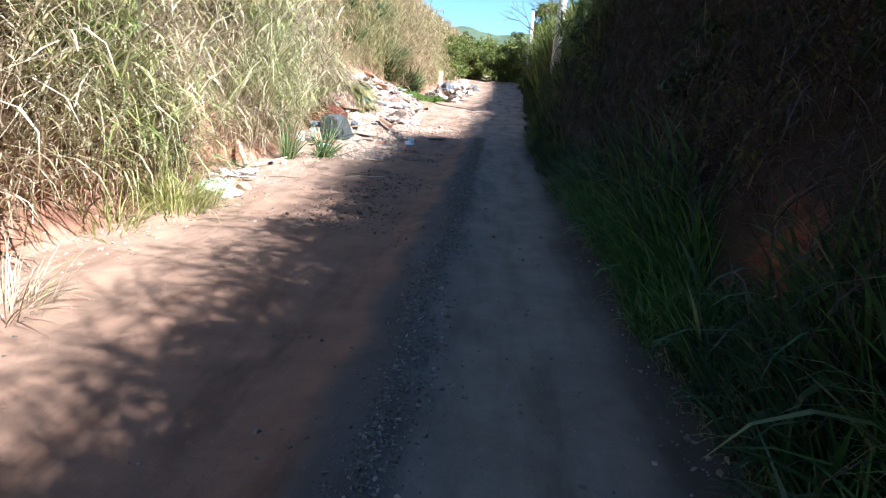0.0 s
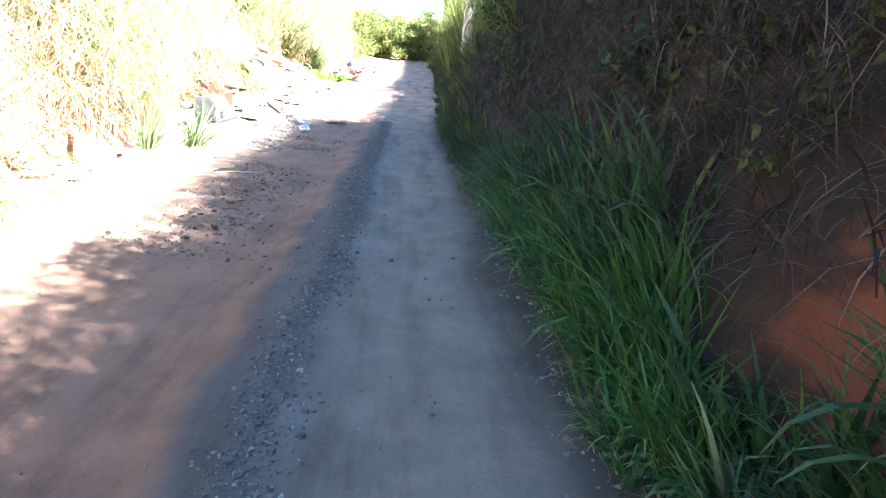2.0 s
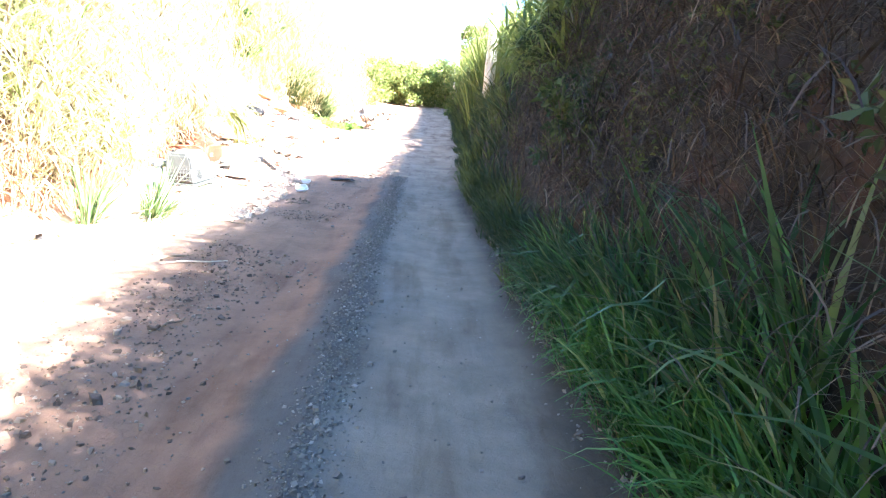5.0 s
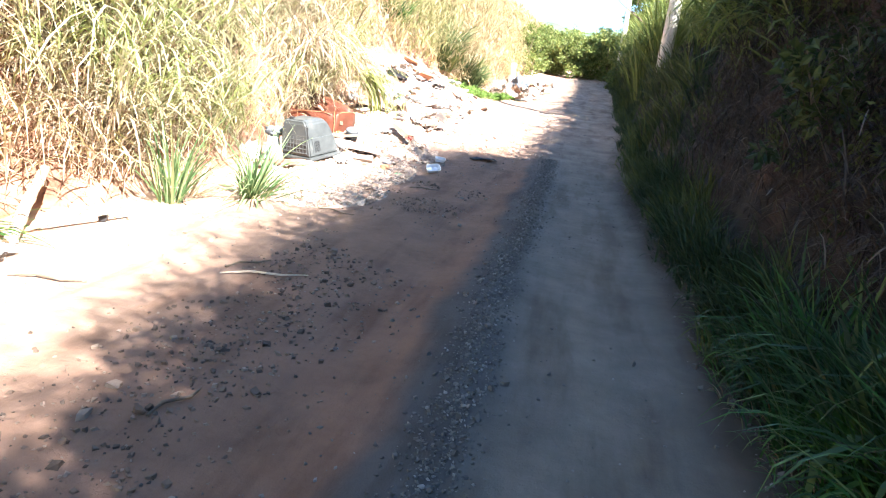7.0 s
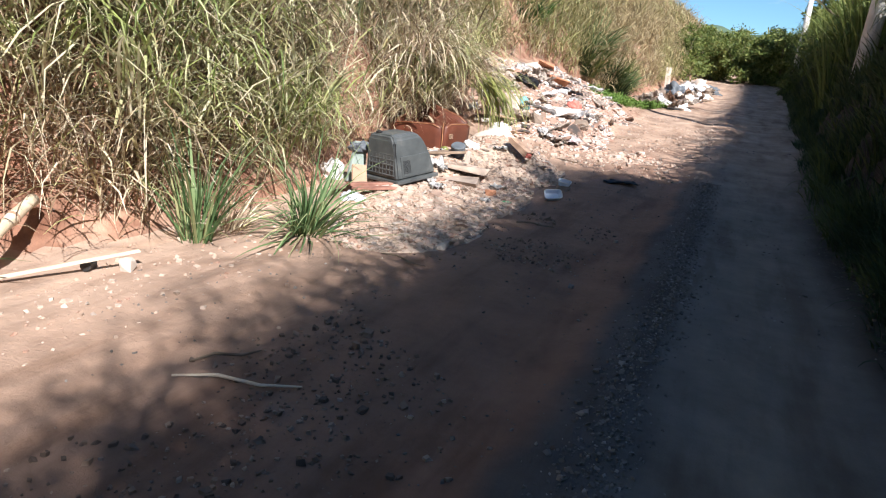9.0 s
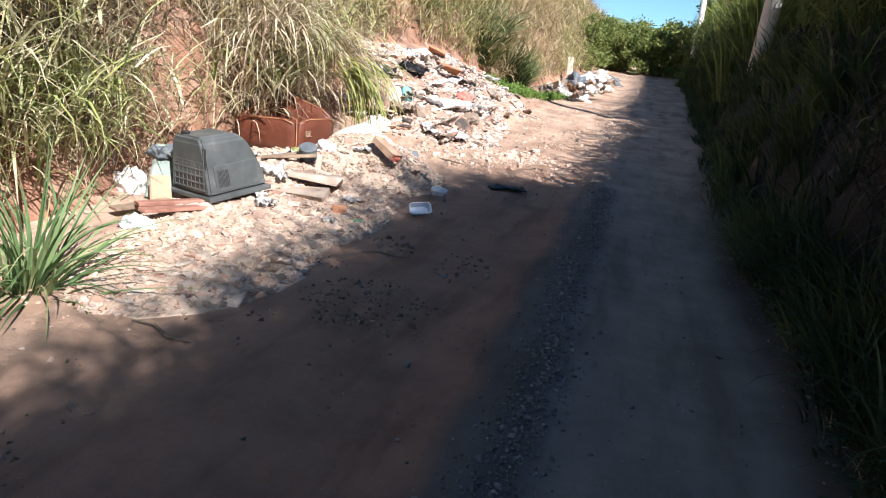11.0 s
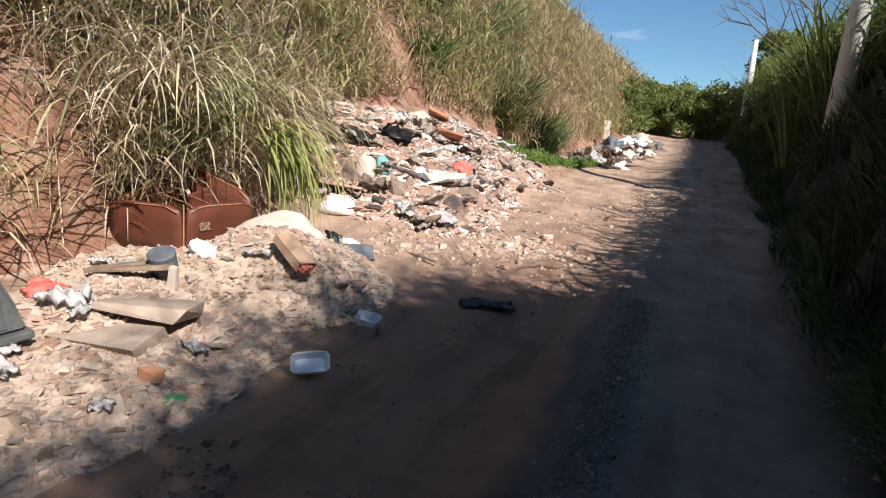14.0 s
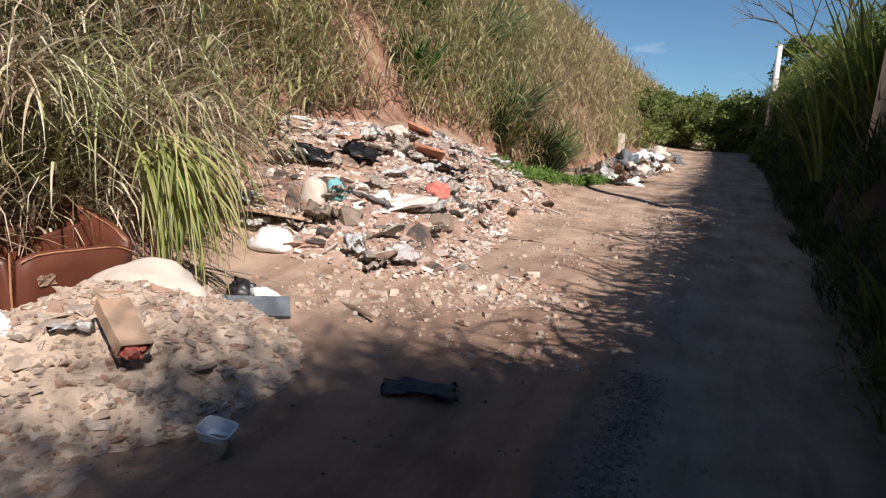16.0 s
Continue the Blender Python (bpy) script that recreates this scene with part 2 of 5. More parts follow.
def ground_material():
    m, n, l, b = material("earth", 0.95)
    g = n.new("ShaderNodeNewGeometry")
    sep = n.new("ShaderNodeSeparateXYZ")
    l.new(g.outputs["Position"], sep.inputs[0])
    wob = n.new("ShaderNodeTexNoise")
    wob.inputs["Scale"].default_value, wob.inputs["Detail"].default_value = 0.9, 7.0
    l.new(g.outputs["Position"], wob.inputs["Vector"])
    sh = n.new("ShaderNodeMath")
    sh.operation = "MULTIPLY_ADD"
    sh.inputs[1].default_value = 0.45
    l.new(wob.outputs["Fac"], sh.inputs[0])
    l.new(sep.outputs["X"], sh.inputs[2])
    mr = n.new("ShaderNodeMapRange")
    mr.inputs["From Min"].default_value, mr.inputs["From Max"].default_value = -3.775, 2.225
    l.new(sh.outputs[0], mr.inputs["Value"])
    # track tones set a little low to deepen the shade over them
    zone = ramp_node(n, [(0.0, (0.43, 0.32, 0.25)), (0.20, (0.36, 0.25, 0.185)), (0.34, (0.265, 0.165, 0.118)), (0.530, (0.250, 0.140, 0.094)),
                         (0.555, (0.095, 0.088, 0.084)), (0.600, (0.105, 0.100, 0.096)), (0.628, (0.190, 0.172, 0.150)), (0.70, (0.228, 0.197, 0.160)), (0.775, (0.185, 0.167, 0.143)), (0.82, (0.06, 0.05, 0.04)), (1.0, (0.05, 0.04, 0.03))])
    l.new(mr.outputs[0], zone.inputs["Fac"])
    # farther up the road the surface is all pale dust, its sunlit tone put into the colour
    my = n.new("ShaderNodeMapRange")
    my.inputs["From Min"].default_value, my.inputs["From Max"].default_value = 17.0, 24.0
    l.new(sep.outputs["Y"], my.inputs["Value"])
    pale = ramp_node(n, [(0.3, (0.27, 0.18, 0.13)), (0.5, (0.38, 0.275, 0.205)), (0.7, (0.46, 0.35, 0.27))])
    pn = n.new("ShaderNodeTexNoise")
    pn.inputs["Scale"].default_value, pn.inputs["Detail"].default_value = 1.5, 8.0
    l.new(g.outputs["Position"], pn.inputs["Vector"])
    l.new(pn.outputs["Fac"], pale.inputs["Fac"])
    m1 = n.new("ShaderNodeMixRGB")
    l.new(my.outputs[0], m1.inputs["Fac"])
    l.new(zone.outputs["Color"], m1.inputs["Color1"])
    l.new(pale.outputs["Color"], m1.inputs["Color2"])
    # steep cuts show the red subsoil
    sn = n.new("ShaderNodeSeparateXYZ")
    l.new(g.outputs["True Normal"], sn.inputs[0])
    st = n.new("ShaderNodeMapRange")
    st.inputs["From Min"].default_value, st.inputs["From Max"].default_value = 0.93, 0.78
    l.new(sn.outputs["Z"], st.inputs["Value"])
    redn = n.new("ShaderNodeTexNoise")
    redn.inputs["Scale"].default_value, redn.inputs["Detail"].default_value = 3.0, 8.0
    l.new(g.outputs["Position"], redn.inputs["Vector"])
    red = ramp_node(n, [(0.3, (0.18, 0.082, 0.050)), (0.5, (0.31, 0.172, 0.118)), (0.7, (0.42, 0.285, 0.212))])
    l.new(redn.outputs["Fac"], red.inputs["Fac"])
    # roots and moss on the other cut, darkened for its shade, red only in patches
    mossy_shaded = ramp_node(n, [(0.40, (0.016, 0.012, 0.009)), (0.55, (0.030, 0.021, 0.015)), (0.72, (0.075, 0.034, 0.022))])
    l.new(pn.outputs["Fac"], mossy_shaded.inputs["Fac"])
    away = n.new("ShaderNodeVectorMath")
    away.operation = "MULTIPLY_ADD"
    away.inputs[1].default_value, away.inputs[2].default_value = (0.0, 1.0, 1.9), (0.0, -3.6, -1.15)
    l.new(g.outputs["Position"], away.inputs[0])
    dist = n.new("ShaderNodeVectorMath")
    dist.operation = "LENGTH"
    l.new(away.outputs[0], dist.inputs[0])
    rag = n.new("ShaderNodeMath")
    rag.operation = "MULTIPLY_ADD"
    rag.inputs[1].default_value = 2.4
    l.new(redn.outputs["Fac"], rag.inputs[0])
    l.new(dist.outputs["Value"], rag.inputs[2])
    scar = ramp_node(n, [(0.0, (1, 1, 1)), (0.6, (0, 0, 0))])
    fall = n.new("ShaderNodeMapRange")
    fall.inputs["From Min"].default_value, fall.inputs["From Max"].default_value = 1.45, 2.2
    l.new(rag.outputs[0], fall.inputs["Value"])
    l.new(fall.outputs[0], scar.inputs["Fac"])
    scarred = n.new("ShaderNodeMixRGB")
    scarred.inputs["Color2"].default_value = (0.19, 0.060, 0.032, 1)
    l.new(scar.outputs["Color"], scarred.inputs["Fac"])
    l.new(mossy_shaded.outputs["Color"], scarred.inputs["Color1"])
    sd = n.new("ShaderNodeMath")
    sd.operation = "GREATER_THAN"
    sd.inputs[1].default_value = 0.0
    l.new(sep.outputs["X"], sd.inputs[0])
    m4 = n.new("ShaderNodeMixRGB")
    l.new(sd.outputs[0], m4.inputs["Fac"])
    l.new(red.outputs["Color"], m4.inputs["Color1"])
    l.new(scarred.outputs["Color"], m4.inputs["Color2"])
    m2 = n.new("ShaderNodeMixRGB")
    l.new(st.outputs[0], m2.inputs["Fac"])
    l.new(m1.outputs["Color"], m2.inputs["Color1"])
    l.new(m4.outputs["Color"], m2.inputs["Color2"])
    # stains and grain
    fn = n.new("ShaderNodeTexNoise")
    fn.inputs["Scale"].default_value, fn.inputs["Detail"].default_value, fn.inputs["Roughness"].default_value = 2.2, 12.0, 0.7
    l.new(g.outputs["Position"], fn.inputs["Vector"])
    fr = ramp_node(n, [(0.3, (0.72, 0.70, 0.68)), (0.7, (1.18, 1.16, 1.14))])
    l.new(fn.outputs["Fac"], fr.inputs["Fac"])
    m3 = n.new("ShaderNodeMixRGB")
    m3.blend_type, m3.inputs["Fac"].default_value = "MULTIPLY", 1.0
    l.new(m2.outputs["Color"], m3.inputs["Color1"])
    l.new(fr.outputs["Color"], m3.inputs["Color2"])
    # streaks drawn out along the wheel tracks
    mp = n.new("ShaderNodeMapping")
    mp.inputs["Scale"].default_value = (3.2, 0.55, 1.0)
    l.new(g.outputs["Position"], mp.inputs["Vector"])
    kn = n.new("ShaderNodeTexNoise")
    kn.inputs["Scale"].default_value, kn.inputs["Detail"].default_value, kn.inputs["Roughness"].default_value = 1.0, 7.0, 0.6
    l.new(mp.outputs["Vector"], kn.inputs["Vector"])
    kr = ramp_node(n, [(0.36, (0.74, 0.69, 0.65)), (0.5, (1, 1, 1)), (0.66, (1.14, 1.10, 1.06))])
    l.new(kn.outputs["Fac"], kr.inputs["Fac"])
    m5 = n.new("ShaderNodeMixRGB")
    m5.blend_type, m5.inputs["Fac"].default_value = "MULTIPLY", 1.0
    l.new(m3.outputs["Color"], m5.inputs["Color1"])
    l.new(kr.outputs["Color"], m5.inputs["Color2"])
    l.new(m5.outputs["Color"], b.inputs["Base Color"])
    bn = n.new("ShaderNodeTexNoise")
    bn.inputs["Scale"].default_value, bn.inputs["Detail"].default_value, bn.inputs["Roughness"].default_value = 14.0, 8.0, 0.7
    l.new(g.outputs["Position"], bn.inputs["Vector"])
    bu = n.new("ShaderNodeBump")
    bu.inputs["Strength"].default_value, bu.inputs["Distance"].default_value = 0.7, 0.03
    l.new(bn.outputs["Fac"], bu.inputs["Height"])
    l.new(bu.outputs["Normal"], b.inputs["Normal"])
    return m


M_GROUND = ground_material()

# ---- lie of the land ----
LATTICE = np.random.RandomState(7).rand(256, 256)


def vnoise(x, y, f=1.0):
    """Smooth value noise from 0 to 1."""
    x, y = np.asarray(x, float) * f + 91.3, np.asarray(y, float) * f + 57.1
    i, j = np.floor(x).astype(int), np.floor(y).astype(int)
    u, v = x - i, y - j
    u, v = u * u * (3 - 2 * u), v * v * (3 - 2 * v)
    a, b = LATTICE[i % 256, j % 256], LATTICE[(i + 1) % 256, j % 256]
    c, d = LATTICE[i % 256, (j + 1) % 256], LATTICE[(i + 1) % 256, (j + 1) % 256]
    return (a * (1 - u) + b * u) * (1 - v) + (c * (1 - u) + d * u) * v


def fbm(x, y, f=1.0):
    return 0.55 * vnoise(x, y, f) + 0.28 * vnoise(x, y, 2.1 * f) + 0.17 * vnoise(x, y, 4.3 * f)


def road_z(y):
    """The road is level, then climbs gently."""
    y = np.asarray(y, float)
    return 0.058 * np.logaddexp(0, (np.minimum(y, 120) - 17.5) / 1.5) * 1.5


def left_toe(y):
    return np.interp(y, [-10, 0, 5, 7.5, 10, 12, 14.5, 17, 20, 24, 27, 30, 34, 42, 60], [-3.6, -3.6, -3.7, -3.8, -4.5, -4.3, -4.5, -5.05, -5.2, -6.0, -5.7, -4.9, -4.1, -3.9, -3.6])


def drift(y):
    """How far the verge draws back where the road widens."""
    return np.clip((np.asarray(y, float) - 19) * 0.03, 0, 0.6)


def right_toe(y):
    return 1.38 + drift(y) + 0.22 * vnoise(0 * np.asarray(y, float), y, 0.35)


def right_top(y):
    """Height of the cut on the sunward side: tall at the start of the walk, lower farther on."""
    return np.interp(y, [-12, -1.5, 1.5, 3.6, 5.2, 8.6, 10.5, 12.3, 13.6, 15.5, 30, 60], [5.4, 5.7, 6.3, 6.5, 7.5, 6.85, 7.1, 7.7, 5.5, 2.8, 2.7, 3.0])


def smooth(a, lo, hi):
    t = np.clip((a - lo) / (hi - lo), 0, 1)
    return t * t * (3 - 2 * t)


def land(x, y):
    """Height of the ground."""
    x, y = np.broadcast_arrays(np.asarray(x, float), np.asarray(y, float))
    z = road_z(y) + 0.03 * (fbm(x, y, 0.8) - 0.5) + 0.005 * (vnoise(x, y, 5) - 0.5)
    z = z - 0.045 * np.exp(-((x + 1.1) / 0.35) ** 2) - 0.03 * np.exp(-((x - 0.45) / 0.4) ** 2) + 0.03 * np.exp(-((x + 0.45) / 0.25) ** 2)
    z = z + smooth(-x, 2.3, 3.6) * (0.02 + 0.10 * smooth(y, 12.8, 14.6))
    # fan of refuse spilling down from the bank
    fan = np.maximum(0, -2.9 - x) * 0.46 * smooth(y, 19.2, 22.5) * (1 - smooth(y, 27.5, 32))
    z = z + np.minimum(fan, 1.6)
    # bank and hill across the road from the sun
    s = left_toe(y) + 0.35 * (fbm(x, y, 0.7) - 0.5) - x
    cut = 1.05 * smooth(s, 0.0, 0.75) * (0.75 + 0.5 * vnoise(0, y, 0.4)) * (1 - 0.6 * smooth(y, 20, 23) * (1 - smooth(y, 27, 30)))
    s2 = np.maximum(0, s - 0.3)
    crest = np.interp(y, [-20, 20, 45, 60, 90, 140], [7.0, 7.0, 7.5, 6.0, 2.5, 0.5])
    rise = crest * (1 - np.exp(-1.5 * s2 / crest)) + 0.12 * np.minimum(s2, 60)
    z = z + np.where(s > 0, cut + rise + 0.35 * (fbm(x, y, 1.6) - 0.5) * smooth(s, 0.1, 1.0), 0)
    # cut on the other side
    r = x - right_toe(y) - 0.3 * (fbm(x + 40, y, 0.9) - 0.5)
    top = right_top(y)
    steep = np.interp(y, [3.6, 5.5, 9.5, 12.0, 13.8, 16.0], [3.4, 4.1, 4.0, 4.4, 3.8, 5.0])
    wall = top * (1 - np.exp(-np.maximum(r, 0) * steep / top))
    z = z + np.where(r > 0, wall + 0.10 * np.minimum(r, 40) + (0.4 * (fbm(x, y, 1.8) - 0.5) + 0.5 * (fbm(x, y, 5.5) - 0.5)) * smooth(r, 0.05, 0.6), 0)
    # beyond the bend the country falls away to the far hills
    far = smooth(np.hypot(x, y - 20), 120, 900)
    return z * (1 - far) + far * (-14 + 4 * vnoise(x, y, 0.004))


def mesh_from(name, co, quads, mat, smooth_shade=False):
    """A mesh object from arrays of points and four-cornered (or three-cornered) faces."""
    me = bpy.data.meshes.new(name)
    co, quads = np.asarray(co, np.float32), np.asarray(quads, np.int32)
    k = quads.shape[1]
    me.vertices.add(len(co))
    me.vertices.foreach_set("co", co.ravel())
    me.loops.add(quads.size)
    me.loops.foreach_set("vertex_index", quads.ravel())
    me.polygons.add(len(quads))
    me.polygons.foreach_set("loop_start", np.arange(0, quads.size, k, dtype=np.int32))
    me.polygons.foreach_set("use_smooth", np.full(len(quads), smooth_shade))
    me.update(calc_edges=True)
    me.materials.append(mat)
    return new(name, me)


def grid_faces(nx, ny):
    i = np.arange(nx - 1)[:, None] * ny + np.arange(ny - 1)[None, :]
    return np.stack([i, i + ny, i + ny + 1, i + 1], -1).reshape(-1, 4)


def build_ground():
    xs = np.concatenate([-np.geomspace(1500, 14.2, 26), np.arange(-14, -6, 0.35), np.arange(-6, 3.2, 0.075), np.arange(3.2, 12, 0.4), np.geomspace(12.2, 1500, 26)])
    ys = np.concatenate([-np.geomspace(1500, 6.2, 22), np.arange(-6, 30, 0.1), np.arange(30, 62, 0.4), np.geomspace(62.5, 1800, 32)])
    X, Y = np.meshgrid(xs, ys, indexing="ij")
    Z = land(X, Y)
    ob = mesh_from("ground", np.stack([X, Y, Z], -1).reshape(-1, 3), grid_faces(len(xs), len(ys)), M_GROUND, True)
    tagged(ob, "red-brown dirt track between steep earth banks", "ground", kind="structure")


build_ground()

# ---- grass in bulk ----


def ribbons(base, heading, length, width, rise, droop, segs=4, twist=0.6, rng=None):
    """Curved tapering blades. base (n,3); heading, rise in radians; droop: radians lost from root to tip."""
    n = len(base)
    t = np.linspace(0, 1, segs + 1)
    ang = rise[:, None] - droop[:, None] * t[None, :] ** 1.4
    step = (length / segs)[:, None]
    mid = (ang[:, 1:] + ang[:, :-1]) / 2
    h = np.concatenate([np.zeros((n, 1)), np.cumsum(np.cos(mid) * step, 1)], 1)
    z = np.concatenate([np.zeros((n, 1)), np.cumsum(np.sin(mid) * step, 1)], 1)
    c, s = np.cos(heading)[:, None], np.sin(heading)[:, None]
    P = np.stack([base[:, :1] + h * c, base[:, 1:2] + h * s, base[:, 2:] + z], -1)
    tw = heading + rng.uniform(-twist, twist, n)
    w = (width[:, None] * np.maximum(0.06, (1 - t ** 2.2) * (0.55 + 0.45 * np.minimum(1, t * 4)))[None, :]) / 2
    side = np.stack([-np.sin(tw), np.cos(tw), np.zeros(n)], -1)[:, None, :] * w[..., None]
    V = np.stack([P - side, P + side], 2).reshape(-1, 3)
    f = np.arange(segs)[None, :] * 2 + np.arange(n)[:, None] * (2 * (segs + 1))
    F = np.stack([f, f + 1, f + 3, f + 2], -1).reshape(-1, 4)
    return V, F, P


def merge(parts_):
    V, F, k = [], [], 0
    for v, f in parts_:
        V.append(v)
        F.append(f + k)
        k += len(v)
    return np.concatenate(V), np.concatenate(F)


def tall_stand(rng, x, y, high, lean_to, leaves=5, stem_w=0.007, leaf_w=0.016, leaf_l=0.55, lean=0.35, droop=0.5, sink=0.05):
    """Stems with their leaves, rooted on the ground. Returns blades of stems and of leaves."""
    n = len(x)
    base = np.stack([x, y, land(x, y) - sink], -1)
    heading = lean_to + rng.normal(0, 0.9, n)
    L = high * rng.uniform(0.6, 1.15, n)
    v1, f1, P = ribbons(base, heading, L, np.full(n, stem_w) * rng.uniform(0.7, 1.4, n), np.pi / 2 - np.abs(rng.normal(0, lean, n)), np.abs(rng.normal(droop, 0.35, n)), 5, 3, rng)
    out = []
    for k in range(leaves):
        fr = rng.uniform(0.12, 0.98, n) * 5
        i = np.minimum(fr.astype(int), 4)
        q = (fr - i)[:, None]
        b = P[np.arange(n), i] * (1 - q) + P[np.arange(n), i + 1] * q
        hd = heading + rng.uniform(-2.6, 2.6, n)
        v, f, _ = ribbons(b, hd, leaf_l * rng.uniform(0.5, 1.4, n), leaf_w * rng.uniform(0.6, 1.3, n), rng.uniform(0.3, 1.35, n), rng.uniform(0.8, 2.6, n), 4, 0.7, rng)
        out.append((v, f))
    return (v1, f1), merge(out)


def scatter(rng, n, x0, x1, y0, y1):
    return rng.uniform(x0, x1, n), rng.uniform(y0, y1, n)


def left_band(rng, n, y0, y1, s0, s1, bare=0.42):
    """Places on the left bank between two distances from its toe, with gaps where the soil is bare."""
    y = rng.uniform(y0, y1, n)
    s = rng.uniform(s0, s1, n)
    x = left_toe(y) - s
    keep = fbm(x * 0.9 + 11, y, 0.55) > bare - 0.10 * smooth(s, 0.8, 2.2)
    for cy, half, up in ((9.3, 1.35, 1.1), (16.4, 1.3, 1.35), (25.9, 0.6, 1.2), (29.6, 0.5, 3.0)):
        keep &= ~((np.abs(y - cy) < half * (0.6 + 0.8 * vnoise(x, y, 1.3))) & (s < up) & (s > up - 1.3) & (rng.uniform(0, 1, n) < 0.93))
    return x[keep], y[keep]


def stand_object(name, rng, x, y, high, lean_to, m_stem, m_leaf, label, category="grass", **kw):
    stems, leaves = tall_stand(rng, x, y, high, lean_to, **kw)
    tagged(mesh_from(name + "_stems", *stems, m_stem), "dry pale stems of " + label, category, kind="stuff")
    tagged(mesh_from(name + "_leaves", *leaves, m_leaf), label, category, kind="stuff")


rng = np.random.RandomState(11)
x, y = left_band(rng, 17000, -3, 19.9, 0.12, 3.0, 0.25)
stand_object("tall_bank_grass", rng, x, y, rng.uniform(1.0, 2.1, len(x)), 0.0, M_STEM, M_TALL, "tall straw and yellow-green grass covering the bank", leaves=6, stem_w=0.010, leaf_w=0.023, leaf_l=0.82, lean=0.3)
x, y = left_band(rng, 5200, -4, 22, 3.0, 6.5, 0.3)
stand_object("upper_bank_grass", rng, x, y, rng.uniform(1.2, 2.0, len(x)), 0.0, M_STEM, M_TALL, "yellow-green grass on the upper bank", leaves=5, leaf_w=0.024, leaf_l=0.7)
x, y = left_band(rng, 13500, 19.8, 48, 0.15, 6.5, 0.25)
stand_object("hill_grass", rng, x, y, rng.uniform(0.8, 1.6, len(x)), -0.3, M_STEM, M_HILL, "golden and olive grass on the steep hillside", leaves=6, leaf_w=0.034, leaf_l=0.75, stem_w=0.012)
x, y = left_band(rng, 4500, 46, 95, 0.2, 12, 0.2)
stand_object("far_hill_grass", rng, x, y, rng.uniform(0.9, 1.8, len(x)), -0.3, M_HILL, M_HILL, "distant golden grass on the hillside", leaves=4, leaf_w=0.07, leaf_l=0.9, stem_w=0.03)
# long green blades arching out of the stand
x, y = left_band(rng, 1500, 13.5, 19.8, 0.9, 3.2, 0.25)
stand_object("dry_cane_grass", rng, x, y, rng.uniform(1.2, 2.2, len(x)), -0.2, M_STEM, M_STEM, "broad dry straw-coloured cane leaves bending over the bank", leaves=7, leaf_w=0.034, leaf_l=1.0, lean=0.35, droop=0.7, stem_w=0.016)
x, y = left_band(rng, 3600, -2, 15.5, 0.9, 3.2, 0.25)
stand_object("arching_grass", rng, x, y, rng.uniform(1.2, 2.2, len(x)), -0.2, M_HANG, M_HANG, "long yellow-green grass blades arching over the bank", leaves=7, leaf_w=0.030, leaf_l=0.95, lean=0.35, droop=0.7, stem_w=0.010)
x, y = left_band(rng, 1300, -2, 19.6, 0.7, 2.8, 0.25)
stand_object("green_cane_grass", rng, x, y, rng.uniform(1.0, 1.8, len(x)), -0.2, M_TUFT, M_TUFT, "green grass among the straw of the bank", leaves=7, leaf_w=0.028, leaf_l=0.8, lean=0.3, droop=0.5)
# dry stalks fallen over the edge of the cut
x, y = left_band(rng, 6500, -2, 20, 0.3, 1.5, 0.25)
stand_object("fallen_stalks", rng, x, y, rng.uniform(0.7, 1.5, len(x)), 0.0, M_STEM, M_LITTER, "dead straw stalks hanging over the earth cut", leaves=3, lean=0.9, droop=1.9, leaf_w=0.014, leaf_l=0.4)


def verge(rng, n, y0, y1, x0, x1, l0, l1, w, name, mat, label):
    x, y = scatter(rng, n, 0, 1, y0, y1)
    x = x0 + (x1 - x0) * x ** 0.8 + 0.22 * (vnoise(0, y, 0.7) - 0.5)
    back = drift(y)
    base = np.stack([x + back, y, land(x + back, y) - 0.02], -1)
    edge = 1 - smooth(x, x0, x1)
    L = rng.uniform(l0, l1, n) * (1 - 0.5 * edge) * (0.5 + 1.0 * vnoise(x * 2, y, 0.9)) * (1 + 0.3 * smooth(y, 5.5, 7.5))
    L = np.minimum(L, 1.1)
    v, f, _ = ribbons(base, np.pi + rng.normal(0, 1.1, n), L, w * rng.uniform(0.5, 1.3, n), rng.uniform(1.05, 1.5, n), rng.uniform(0.5, 2.2, n), 5, 0.8, rng)
    tagged(mesh_from(name, v, f, mat), label, "grass", kind="stuff")


